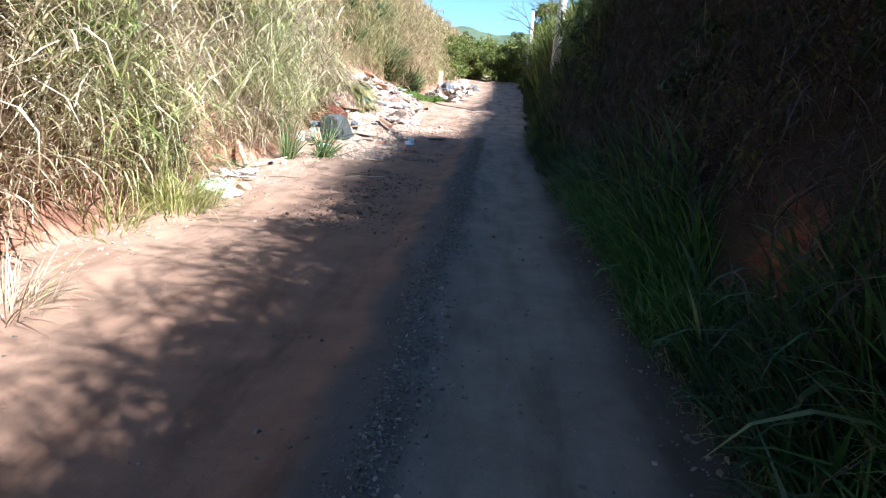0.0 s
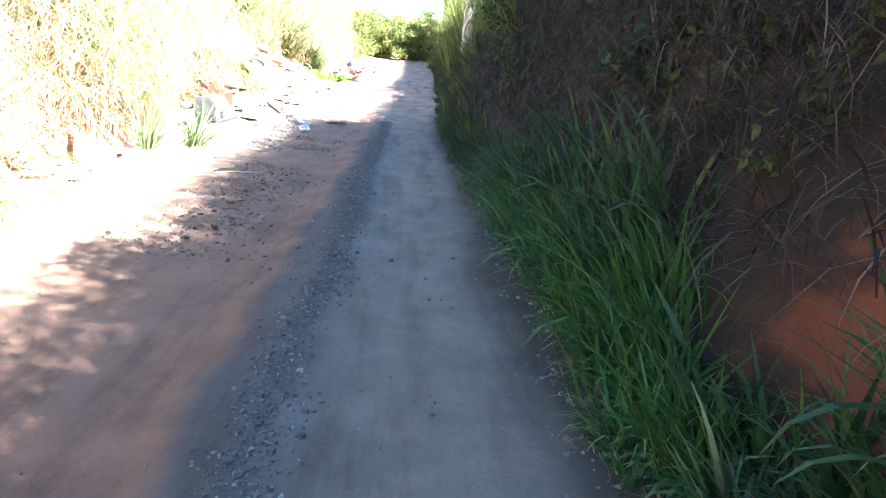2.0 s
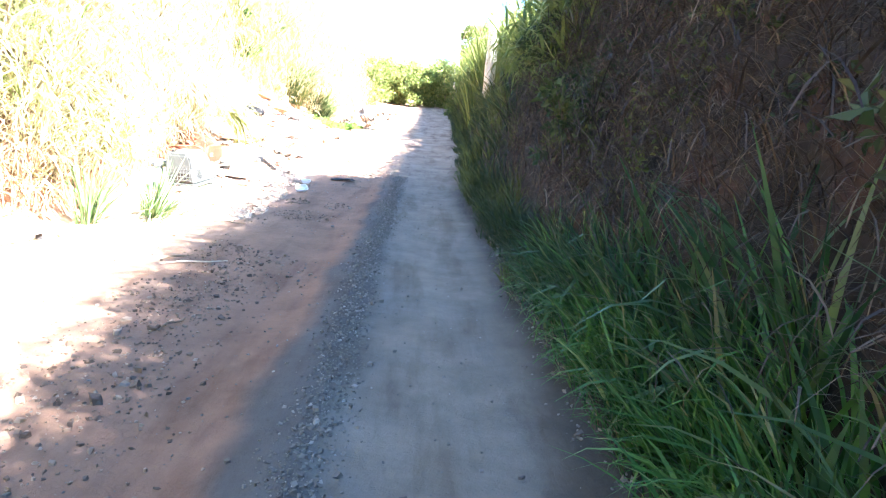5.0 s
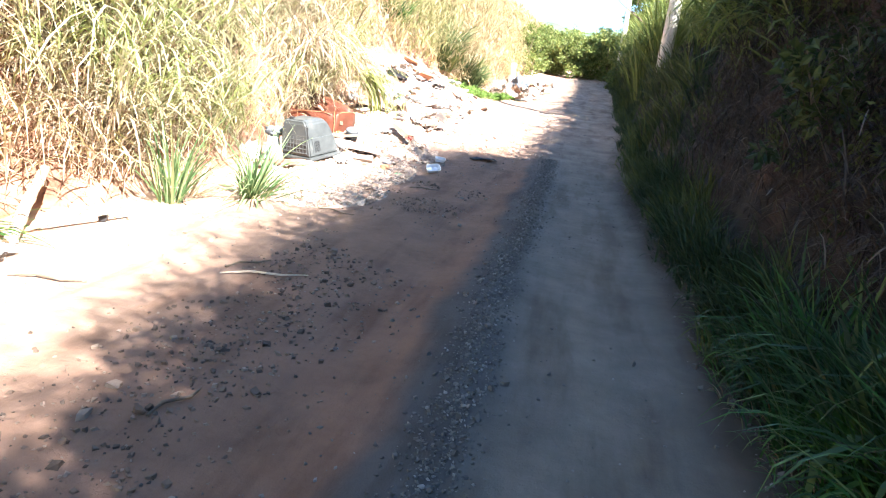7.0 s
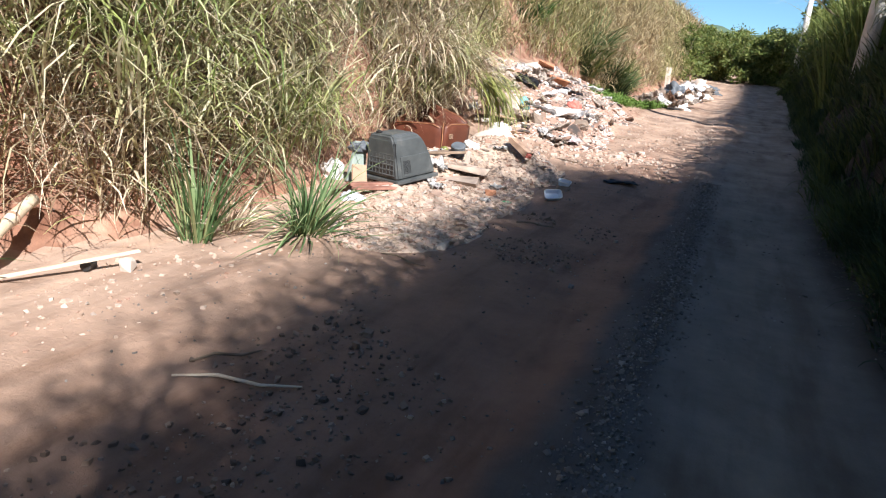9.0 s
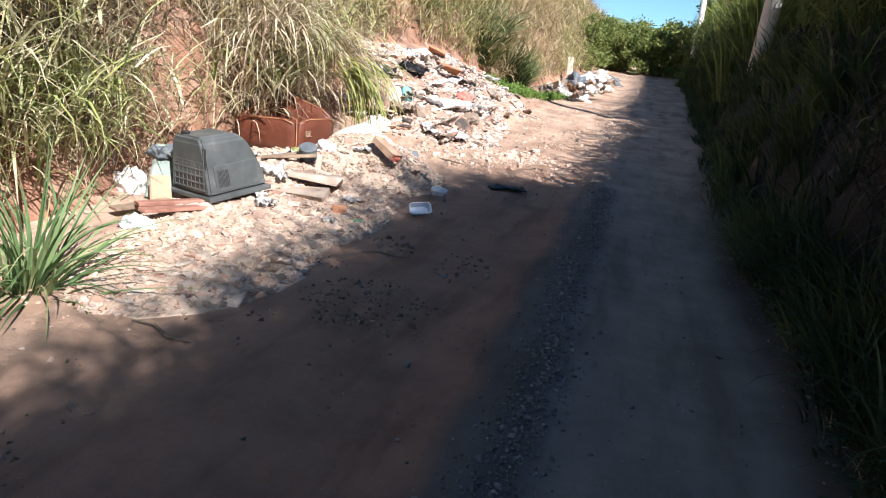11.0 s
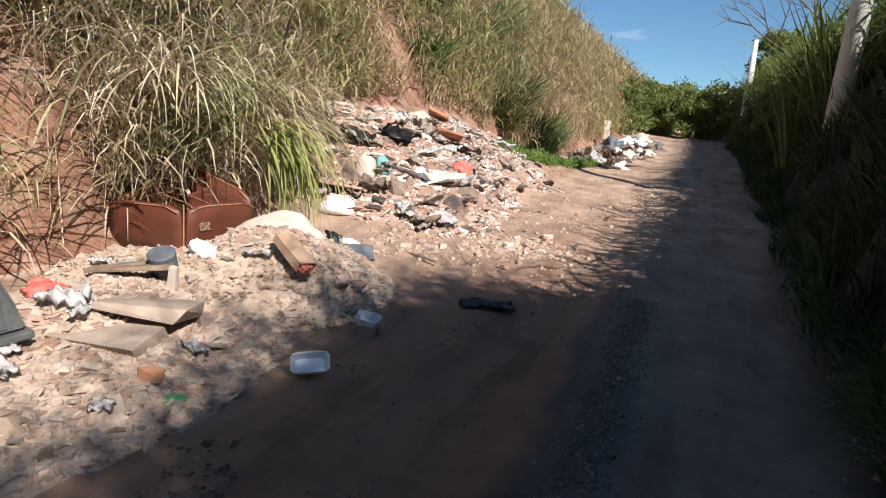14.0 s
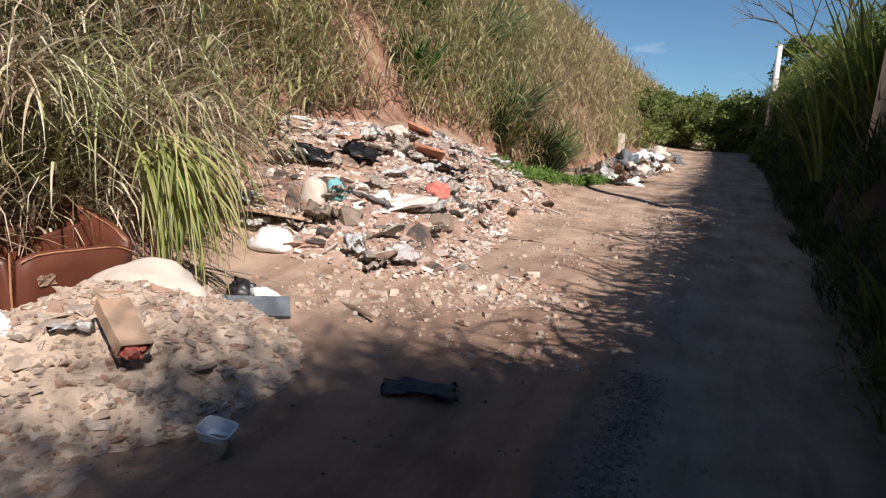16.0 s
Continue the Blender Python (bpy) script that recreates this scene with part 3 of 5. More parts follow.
def clumped_verge(rng, clumps, y0, y1, x0, x1, l0, l1, w, each, name, mat, label):
    """Grass in separate clumps, each fanning out from its own root, leaning over the track."""
    cx, cy = scatter(rng, clumps, 0, 1, y0, y1)
    cx = x0 + (x1 - x0) * cx ** 0.75 + 0.26 * (vnoise(0, cy, 0.7) - 0.5)
    tall = np.interp(cy, [-2, 2.2, 3.4, 4.6, 6.5, 16], [0.95, 0.9, 0.72, 0.75, 1.0, 1.0]) * rng.uniform(l0, l1, clumps) * (0.62 + 0.38 * smooth(cx, x0, x1)) * (0.55 + 0.85 * vnoise(cx * 2, cy, 0.8))
    lean = np.pi + rng.normal(0, 0.7, clumps)
    k = np.repeat(np.arange(clumps), each)
    n = len(k)
    a = rng.uniform(0, 2 * np.pi, n)
    q = 0.07 * np.sqrt(rng.uniform(0, 1, n))
    x, y = cx[k] + drift(cy[k]) + q * np.cos(a), cy[k] + q * np.sin(a)
    base = np.stack([x, y, land(x, y) - 0.02], -1)
    L = np.minimum(tall[k] * rng.uniform(0.45, 1.15, n), np.maximum(0.35, 0.9 * (cx[k] - 0.35)))
    heading = np.where(rng.uniform(0, 1, n) < 0.55, a, lean[k] + rng.normal(0, 0.5, n))
    v, f, _ = ribbons(base, heading, L, w * rng.uniform(0.5, 1.3, n) * (0.6 + 0.5 * L), rng.uniform(1.0, 1.53, n), rng.gamma(2.2, 0.5, n), 6, 0.9, rng)
    tagged(mesh_from(name, v, f, mat), label, "grass", kind="stuff")


clumped_verge(rng, 420, -2, 10.2, 1.08, 1.58, 0.62, 1.12, 0.028, 18, "verge_grass", M_VERGE, "lush green grass along the foot of the shaded cut")
# from here on the verge takes the darker leaf colour to stand for deep shade
clumped_verge(rng, 230, 9.6, 17, 1.08, 1.55, 0.60, 1.10, 0.023, 20, "shaded_verge_grass", M_SHRUB, "coarse grass along the foot of the cut, coloured dark for shade")
clumped_verge(rng, 150, -2, 10.5, 1.36, 1.62, 0.9, 1.2, 0.044, 6, "broad_verge_grass", M_BROAD, "long broad grass blades arching over the track")
verge(rng, 2600, -2, 11, 0.98, 1.30, 0.16, 0.42, 0.011, "low_verge_grass", M_VERGE, "short ragged grass along the edge of the track")
verge(rng, 900, -2, 17, 1.00, 1.30, 0.14, 0.40, 0.010, "dead_verge_grass", M_LITTER, "dead straw at the edge of the track")
clumped_verge(rng, 420, 16, 50, 1.15, 2.0, 0.7, 1.2, 0.040, 16, "far_verge_grass", M_SHRUB, "green grass along the far verge, coloured dark for shade")
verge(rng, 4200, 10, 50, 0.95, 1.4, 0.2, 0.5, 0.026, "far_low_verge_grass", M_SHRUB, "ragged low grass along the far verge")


def right_band(rng, n, y0, y1, r0, r1):
    y = rng.uniform(y0, y1, n)
    return right_toe(y) + rng.uniform(r0, r1, n), y


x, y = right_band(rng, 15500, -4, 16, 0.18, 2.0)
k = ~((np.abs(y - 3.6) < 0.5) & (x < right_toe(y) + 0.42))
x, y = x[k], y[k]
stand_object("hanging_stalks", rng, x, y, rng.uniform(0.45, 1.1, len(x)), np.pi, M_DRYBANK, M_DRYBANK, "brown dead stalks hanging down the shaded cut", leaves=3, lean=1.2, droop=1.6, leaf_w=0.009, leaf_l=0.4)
n = 900
y = rng.uniform(-1, 15, n)
x = right_toe(y) + rng.uniform(0.3, 1.5, n)
v, f, _ = ribbons(np.stack([x, y, land(x, y) + 0.03], -1), np.pi + rng.normal(0, 1.2, n), rng.uniform(0.3, 0.85, n), rng.uniform(0.003, 0.007, n), rng.uniform(-0.3, 1.0, n), rng.uniform(0.8, 3.0, n), 8, 1.2, rng)
tagged(mesh_from("dry_vines", v, f, M_VINE), "thin dry tan vines curling out of the shaded cut", "vines", kind="stuff")
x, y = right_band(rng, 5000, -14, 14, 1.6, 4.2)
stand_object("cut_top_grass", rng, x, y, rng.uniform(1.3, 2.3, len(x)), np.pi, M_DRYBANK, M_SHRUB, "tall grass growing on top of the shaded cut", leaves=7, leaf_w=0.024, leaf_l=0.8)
x, y = right_band(rng, 6000, 13, 54, 0.4, 3.6)
k = (x > 0.083 * y + 0.72) | (y > 27.5)
x, y = x[k], y[k]
stand_object("far_cut_grass", rng, x, y, rng.uniform(0.9, 1.7, len(x)), np.pi, M_BUSH, M_BUSH, "tall green grass along the far shaded bank", leaves=6, leaf_w=0.05, leaf_l=0.9)

# ---- helpers for things ----


def thing(name, loc, label, category, group="", turn=0.0, tip=(0, 0)):
    e = new(name)
    e.matrix_world = pose(*loc, tip[0], tip[1], turn)
    return tagged(e, label, category, group)


def part(name, bm, mat, parent, label="", m=None, shade=False):
    """One mesh object from a bmesh, under a thing or under a part."""
    me = bpy.data.meshes.new(name)
    bm.normal_update()
    for f in bm.faces:
        f.smooth = shade
    bm.to_mesh(me)
    bm.free()
    me.materials.append(mat)
    ob = new(name, me)
    ob.parent = parent
    if m is not None:
        ob.matrix_basis = m
    return tagged(ob, label) if label else ob


def array_part(name, v, f, mat, parent, label=""):
    ob = mesh_from(name, v, f, mat)
    ob.parent = parent
    return tagged(ob, label) if label else ob


def box_bm(sx, sy, sz, bevel=0.006, taper=1.0, rough=0.0, seed=0, cuts=0):
    """A bevelled block standing on z=0, narrower at the top by taper, its corners shifted by rough."""
    bm = bmesh.new()
    bmesh.ops.create_cube(bm, size=1)
    r = random.Random(seed)
    for v in bm.verts:
        k = taper if v.co.z > 0 else 1
        v.co = Vector((v.co.x * sx * k, v.co.y * sy * k, (v.co.z + 0.5) * sz)) + Vector([r.uniform(-rough, rough) for _ in range(3)])
    if bevel:
        bmesh.ops.bevel(bm, geom=bm.edges[:], offset=bevel, segments=2, affect="EDGES", profile=0.6)
    return bm


def tube_bm(points, radii, sides=10, cap=True):
    """A round bar along a line of points."""
    bm = bmesh.new()
    rings = []
    pts = [Vector(p) for p in points]
    for i, p in enumerate(pts):
        d = (pts[min(i + 1, len(pts) - 1)] - pts[max(i - 1, 0)]).normalized()
        a = d.orthogonal().normalized()
        b = d.cross(a)
        rings.append([bm.verts.new(p + (a * math.cos(2 * math.pi * k / sides) + b * math.sin(2 * math.pi * k / sides)) * radii[i]) for k in range(sides)])
    for r0, r1 in zip(rings, rings[1:]):
        # align the rings before joining them
        k0 = min(range(sides), key=lambda k: (r1[k].co - r0[0].co).length)
        for k in range(sides):
            bm.faces.new((r0[k], r0[(k + 1) % sides], r1[(k + 1 + k0) % sides], r1[(k + k0) % sides]))
    if cap:
        bm.faces.new(rings[0][::-1])
        bm.faces.new(rings[-1])
    bmesh.ops.recalc_face_normals(bm, faces=bm.faces)
    return bm


def rock_bm(seed, sx, sy, sz, points=14):
    """A broken angular lump, resting near z=0."""
    r = random.Random(seed)
    bm = bmesh.new()
    for _ in range(points):
        d = Vector((r.gauss(0, 1), r.gauss(0, 1), r.gauss(0, 1))).normalized()
        d = d / max(abs(d.x) ** 1.5 + abs(d.y) ** 1.5, abs(d.z)) ** 0.8 * r.uniform(0.8, 1.0)
        bm.verts.new((d.x * sx / 2, d.y * sy / 2, d.z * sz / 2 + sz * 0.3))
    bmesh.ops.convex_hull(bm, input=bm.verts[:])
    bmesh.ops.delete(bm, geom=[v for v in bm.verts if not v.link_faces], context="VERTS")
    return bm


def crumple_bm(seed, sx, sy, sz, sub=4, amount=0.35, flat=0.0):
    """A crumpled bag or cloth: a lump with folds, flat underneath."""
    bm = bmesh.new()
    bmesh.ops.create_icosphere(bm, subdivisions=sub, radius=1)
    off = Vector((seed * 3.7, seed * 1.3, seed * 2.1))
    for v in bm.verts:
        d = v.co.copy()
        k = 1 + amount * (noise.noise(d * 1.4 + off) + 0.6 * abs(noise.noise(d * 3.3 + off)) + 0.3 * abs(noise.noise(d * 7.0 + off)) - 0.3)
        v.co = Vector((d.x * sx / 2 * k, d.y * sy / 2 * k, max(d.z * k, -0.35 + flat) * sz * 0.74 + sz * 0.2))
    return bm


def sheet_bm(seed, sx, sy, lift=0.06, n=13, thick=0.004):
    """A creased sheet of plastic, paper or cloth with torn edges and a little thickness."""
    bm = bmesh.new()
    off = Vector((seed * 2.3, seed * 5.1, 0))
    g = []
    for i in range(n):
        row = []
        for j in range(n):
            u, v = i / (n - 1) - 0.5, j / (n - 1) - 0.5
            e = 0.12 * noise.noise(Vector((u * 4, v * 4, 3)) + off)
            p = Vector((u * 4, v * 4, 0)) + off
            row.append(bm.verts.new(((u + e) * sx, (v + 0.1 * noise.noise(p * 1.7)) * sy, lift * (0.5 + noise.noise(p) + 0.7 * abs(noise.noise(p * 2.3))))))
        g.append(row)
    for i in range(n - 1):
        for j in range(n - 1):
            bm.faces.new((g[i][j], g[i + 1][j], g[i + 1][j + 1], g[i][j + 1]))
    bmesh.ops.solidify(bm, geom=bm.faces[:], thickness=thick)
    return bm


def lump(name, bm, mat, loc, label, category, turn=0.0, tip=(0, 0), group="", shade=False):
    """A thing of one piece; soft things are shaded smooth."""
    shade = shade or len(bm.faces) > 600 or any(w in name for w in ("bag", "paper", "scrap", "cloth", "rag", "sheet"))
    ob = part(name, bm, mat, None, shade=shade)
    ob.matrix_world = pose(*loc, tip[0], tip[1], turn)
    return tagged(ob, label, category, group)


def leaf_cloud(rng, centres, radii, n, size, flat=0.7):
    """Many small folded leaves in uneven clumps."""
    k = rng.randint(0, len(centres), n)
    d = rng.normal(0, 1, (n, 3))
    d /= np.linalg.norm(d, axis=1)[:, None]
    r = radii[k] * rng.uniform(0.25, 1.0, n) ** 0.6
    p = centres[k] + d * r[:, None] * np.array([1, 1, flat])
    a = rng.normal(0, 1, (n, 3))
    a[:, 2] -= 0.3
    a /= np.linalg.norm(a, axis=1)[:, None]
    b = np.cross(a, rng.normal(0, 1, (n, 3)))
    b /= np.linalg.norm(b, axis=1)[:, None]
    L = size * rng.uniform(0.6, 1.4, n)[:, None]
    c = np.cross(a, b) * L * 0.12
    V = np.stack([p, p + a * L * 0.5 + b * L * 0.24 + c, p + a * L, p + a * L * 0.5 - b * L * 0.24 + c], 1).reshape(-1, 3)
    return V, np.arange(n * 4).reshape(-1, 4)


def tuft_arrays(rng, n, length, width, spread=1.0, droop=1.3, radius=0.08):
    a = rng.uniform(0, 2 * np.pi, n)
    rr = radius * np.sqrt(rng.uniform(0, 1, n))
    base = np.stack([rr * np.cos(a), rr * np.sin(a), np.full(n, -0.02)], -1)
    rise = np.pi / 2 - np.abs(rng.normal(0, 0.32 * spread, n))
    v, f, _ = ribbons(base, a + rng.normal(0, 0.4, n), length * rng.uniform(0.55, 1.1, n), width * rng.uniform(0.7, 1.2, n), rise, rng.uniform(0.2, droop, n), 6, 0.6, rng)
    return v, f


def tuft(rng, x, y, z, n, length, width, mat, label, spread=1.0, droop=1.3, radius=0.08, tip=(0, 0)):
    ob = mesh_from("grass_tuft", *tuft_arrays(rng, n, length, width, spread, droop, radius), mat)
    ob.matrix_world = pose(x, y, z, tip[0], tip[1], 0)
    return tagged(ob, label, "grass tuft")


def shrub(rng, x, y, high, wide, leaves, size, mat, label, name="shrub", category="shrub", z=None, clumps=14):
    """A bush of several limbs with leaves in uneven clumps."""
    z = float(land(x, y)) - 0.1 if z is None else z
    e = thing(name, (x, y, z), label, category)
    cs = []
    bm = bmesh.new()
    for k in range(6):
        a = rng.uniform(0, 2 * np.pi)
        tipp = Vector((math.cos(a) * wide * rng.uniform(0.15, 0.45), math.sin(a) * wide * rng.uniform(0.15, 0.45), high * rng.uniform(0.55, 0.95)))
        midp = tipp * 0.5 + Vector((rng.normal(0, 0.08), rng.normal(0, 0.08), 0.1)) * high * 0.4
        limb = tube_bm([(0, 0, 0), midp, tipp], [0.02 * high, 0.012 * high, 0.004 * high], 6)
        tmp = bpy.data.meshes.new("limb")
        limb.to_mesh(tmp)
        limb.free()
        bm.from_mesh(tmp)
        bpy.data.meshes.remove(tmp)
        cs += [tipp, midp]
    part("trunk", bm, M_BARK, e, "thin brown limbs")
    for k in range(clumps):
        a, q = rng.uniform(0, 2 * np.pi), rng.uniform(0.1, 1)
        cs.append(Vector((math.cos(a) * wide * 0.5 * q, math.sin(a) * wide * 0.5 * q, high * (0.10 + 0.86 * rng.uniform(0.02, 1) * (1 - 0.5 * q * q)))))
    C = np.array([tuple(c) for c in cs])
    R = rng.uniform(0.10, 0.24, len(C)) * (wide + high) * 0.5
    array_part("crown", *leaf_cloud(rng, C, R, leaves, size), mat, e)
    return e


# ---- poles, trees and bushes ----


def utility_pole(x, y, high, lean, label):
    e = thing("utility_pole", (x, y, float(land(x, y)) - 0.3), label, "utility pole", "poles along the road", tip=(0, lean))
    part("pole", tube_bm([(0, 0, 0), (0, 0, high * 0.5), (0, 0, high)], [0.19, 0.16, 0.11], 14), M_POLE, e, shade=True)
    part("cap", tube_bm([(0, 0, high), (0, 0, high + 0.05)], [0.11, 0.08], 12), M_CONCRETE, e)
    for k in range(2):
        part("clamp", tube_bm([(0, 0, high - 0.5 - k * 0.6), (0, 0, high - 0.44 - k * 0.6)], [0.118, 0.118], 12), M_STONE, e, "dark metal clamp")
    return e


utility_pole(2.15, 26.0, 8.6, 1.7, "pale concrete pole leaning among the roadside grass")
utility_pole(2.2, 50.0, 4.9, 0.2, "slender pale concrete pole behind roadside grass")

rng = np.random.RandomState(23)
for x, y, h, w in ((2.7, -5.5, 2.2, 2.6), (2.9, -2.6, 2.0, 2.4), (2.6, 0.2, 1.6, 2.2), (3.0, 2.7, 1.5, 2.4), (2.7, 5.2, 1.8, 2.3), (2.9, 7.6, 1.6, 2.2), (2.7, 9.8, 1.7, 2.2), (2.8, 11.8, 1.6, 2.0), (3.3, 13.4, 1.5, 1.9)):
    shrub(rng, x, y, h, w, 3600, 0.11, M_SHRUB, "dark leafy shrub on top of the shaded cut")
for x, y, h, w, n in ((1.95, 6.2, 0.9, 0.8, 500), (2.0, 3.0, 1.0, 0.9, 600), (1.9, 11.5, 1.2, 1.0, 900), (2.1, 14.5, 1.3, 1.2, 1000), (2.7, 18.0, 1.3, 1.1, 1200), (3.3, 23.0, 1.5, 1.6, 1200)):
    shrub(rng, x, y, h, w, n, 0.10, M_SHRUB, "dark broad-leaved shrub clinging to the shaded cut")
# bushes that close the view at the bend
for x, y, h, w in ((-2.6, 59.5, 3.4, 4.6), (-0.4, 58, 3.2, 4.4), (1.8, 57, 3.4, 4.4), (4.2, 55, 3.4, 4.4), (6.6, 60, 3.6, 6.0), (0.6, 62, 3.8, 6.0), (-2.4, 64, 3.8, 5.0)):
    shrub(rng, x, y, h, w, 5200, 0.24, M_BUSH, "dense green bush where the track bends away", "bush", "bush", clumps=22)
for x, y, h, w in ((-3.7, 53, 3.6, 3.6), (-3.9, 49.5, 3.0, 3.0)):
    shrub(rng, x, y, h, w, 4200, 0.19, M_BUSH, "rounded olive-green bush at the foot of the hill", "bush", "bush", clumps=26)
for x, y, h, w in ((2.05, 46.2, 1.5, 1.5), (2.2, 48.4, 1.9, 1.4), (2.5, 30, 1.5, 1.7), (2.3, 34, 1.4, 1.6), (2.4, 38, 1.5, 1.8), (2.6, 42, 1.5, 1.8), (2.8, 46, 1.5, 2.0)):
    shrub(rng, x, y, h, w, 1500, 0.16, M_BUSH, "green bush among tall grass beside the road", "bush", "bush")


def bare_tree(rng, x, y, high):
    e = thing("bare_tree", (x, y, float(land(x, y)) - 0.1), "bare grey-brown tree with fine twigs beside the pole", "tree")
    bm = bmesh.new()

    def grow(p, d, length, r, depth):
        q = p + d * length
        seg = tube_bm([p, (p + q) / 2 + Vector((rng.normal(0, 0.03), rng.normal(0, 0.03), 0)) * length, q], [r, r * 0.85, r * 0.65], 5, False)
        tmp = bpy.data.meshes.new("limb")
        seg.to_mesh(tmp)
        seg.free()
        bm.from_mesh(tmp)
        bpy.data.meshes.remove(tmp)
        if depth:
            for k in range(3):
                nd = (d + Vector((rng.normal(0, 0.42), rng.normal(0, 0.42), rng.normal(0.1, 0.25)))).normalized()
                grow(q, nd, length * rng.uniform(0.6, 0.85), r * 0.6, depth - 1)

    grow(Vector((0, 0, 0)), Vector((-0.1, 0, 1)).normalized(), high * 0.36, 0.06, 4)
    part("trunk", bm, M_BARK, e)
    v, f = leaf_cloud(rng, np.array([[-0.2, 0, high * 0.5], [0.2, 0.1, high * 0.35]]), np.array([0.5, 0.6]), 140, 0.09)
    array_part("crown", v, f, M_BUSH, e, "a few remaining green leaves")


bare_tree(rng, 2.35, 31.5, 4.2)

# tall cane beside the pole
for k, (x, y) in enumerate(((2.3, 27.6), (2.0, 29.0), (2.6, 30.5))):
    tuft(rng, x, y, float(land(x, y)), 130, 2.6 - 0.2 * k, 0.06, M_BUSH, "tall green cane grass beside the pole", 0.8, 1.1, 0.3)

for k, (x, y) in enumerate(((2.3, 17.0), (2.5, 19.5), (2.9, 22.4), (2.5, 33.0), (2.5, 37.0), (2.7, 41.0))):
    tuft(rng, x, y, float(land(x, y)), 130, 1.2 + 0.15 * (k % 3), 0.05, M_SHRUB, "clump of tall broad-bladed cane grass", 1.1, 1.5, 0.25)

# creepers on the shaded cut
n = 900
y = rng.uniform(0, 16, n)
x = right_toe(y) + rng.uniform(0.25, 2.0, n)
k = fbm(x, y, 0.5) > 0.43
C = np.stack([x[k], y[k], land(x[k], y[k]) + 0.08], -1)
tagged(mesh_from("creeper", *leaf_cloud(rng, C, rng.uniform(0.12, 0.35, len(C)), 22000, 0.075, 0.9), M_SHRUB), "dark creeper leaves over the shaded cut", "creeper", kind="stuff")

# ---- grass tufts that stand alone ----
tuft(rng, -3.92, 11.95, 0.02, 70, 1.08, 0.024, M_TUFT, "upright blue-green grass tuft at the bank's foot", 0.75, 1.2, 0.12, tip=(0, 5))
tuft(rng, -3.45, 12.75, 0.0, 140, 0.95, 0.021, M_TUFT, "blue-green grass tuft drooping over the track's edge", 1.7, 2.5, 0.14, tip=(0, 24))
tuft(rng, -3.95, 12.35, 0.05, 60, 0.55, 0.014, M_STEM, "small flattened straw-coloured grass tuft", 2.2, 1.2, 0.1, tip=(0, 25))
tuft(rng, -3.5, 6.7, 0.0, 260, 0.85, 0.014, M_HANG, "yellow-green grass tuft at the foot of the bank", 1.6, 2.6, 0.34)
tuft(rng, -3.45, 7.3, 0.0, 150, 0.6, 0.012, M_TALL, "straw-coloured grass tuft at the foot of the bank", 2.0, 2.4, 0.3)
tuft(rng, -3.65, 5.7, 0.0, 150, 0.6, 0.012, M_HANG, "low yellow-green grass tuft beside bare red soil", 2.0, 2.4, 0.28)
tuft(rng, -3.0, 3.5, 0.0, 170, 0.55, 0.010, M_TALL, "yellowish grass tuft on the track's edge", 2.0, 2.4, 0.3)


def hanging_tuft(rng, x, y, z, n, length, width, mat, label, out=0.0, fan=0.5, wide=0.22, rise=(-0.3, 0.8)):
    """Grass that spills over the edge of the bank and hangs down."""
    base = np.stack([rng.normal(0, 0.10, n), rng.normal(0, wide, n), rng.normal(0, 0.10, n)], -1)
    v, f, _ = ribbons(base, out + rng.normal(0, fan, n), length * rng.uniform(0.55, 1.1, n), width * rng.uniform(0.7, 1.2, n), rng.uniform(*rise, n), rng.uniform(0.8, 1.9, n), 7, 0.6, rng)
    ob = mesh_from("grass_tuft", v, f, mat)
    ob.matrix_world = pose(x, y, z)
    return tagged(ob, label, "grass tuft")


hanging_tuft(rng, -4.15, 18.5, 1.38, 120, 1.3, 0.028, M_HANG, "big yellow-green grass tuft hanging beside the armchair", -0.35, 0.28, 0.10, (-0.9, 0.4))
hanging_tuft(rng, -4.75, 19.1, 1.75, 150, 1.2, 0.024, M_TALL, "straw and green grass hanging down the bank", -0.2, 1.0)
hanging_tuft(rng, -4.85, 17.9, 1.9, 150, 1.2, 0.024, M_TALL, "yellowed grass hanging over the bare soil", -0.3, 1.0)
hanging_tuft(rng, -4.9, 19.9, 1.6, 150, 1.2, 0.024, M_TALL, "dry grass hanging beside the refuse slope", -0.3, 1.0)
for x, y, n, L, m in ((-5.2, 30.3, 200, 1.5, M_SHRUB), (-5.3, 31.3, 220, 1.8, M_TUFT), (-4.8, 32.3, 220, 1.5, M_SHRUB), (-4.5, 33.2, 200, 1.4, M_TUFT), (-4.5, 32.2, 160, 1.1, M_SHRUB),
                      (-6.3, 31.0, 200, 1.7, M_TUFT), (-6.6, 31.9, 200, 1.5, M_TUFT), (-6.4, 32.7, 180, 1.6, M_TUFT), (-7.0, 33.6, 180, 1.5, M_TUFT), (-6.3, 27.2, 160, 1.1, M_VERGE), (-6.7, 28.2, 140, 1.0, M_VERGE)):
    tuft(rng, x, y, float(land(x, y)), n, L, 0.055, m, "dark blue-green grass clump on the slope", 1.0, 2.0, 0.4, tip=(0, 14))

wy = rng.uniform(26.4, 32.5, 60)
wx = -2.75 - 0.27 * (32 - wy) * rng.uniform(0.6, 1.1, 60)
C = np.stack([wx, wy, land(wx, wy) + 0.12], -1)
tagged(mesh_from("low_weeds", *leaf_cloud(rng, C, rng.uniform(0.15, 0.32, 60), 5200, 0.07, 0.5), M_WEED), "low bright green weeds creeping down the refuse", "weeds", kind="stuff")

# ---- gravel and rubble in bulk ----


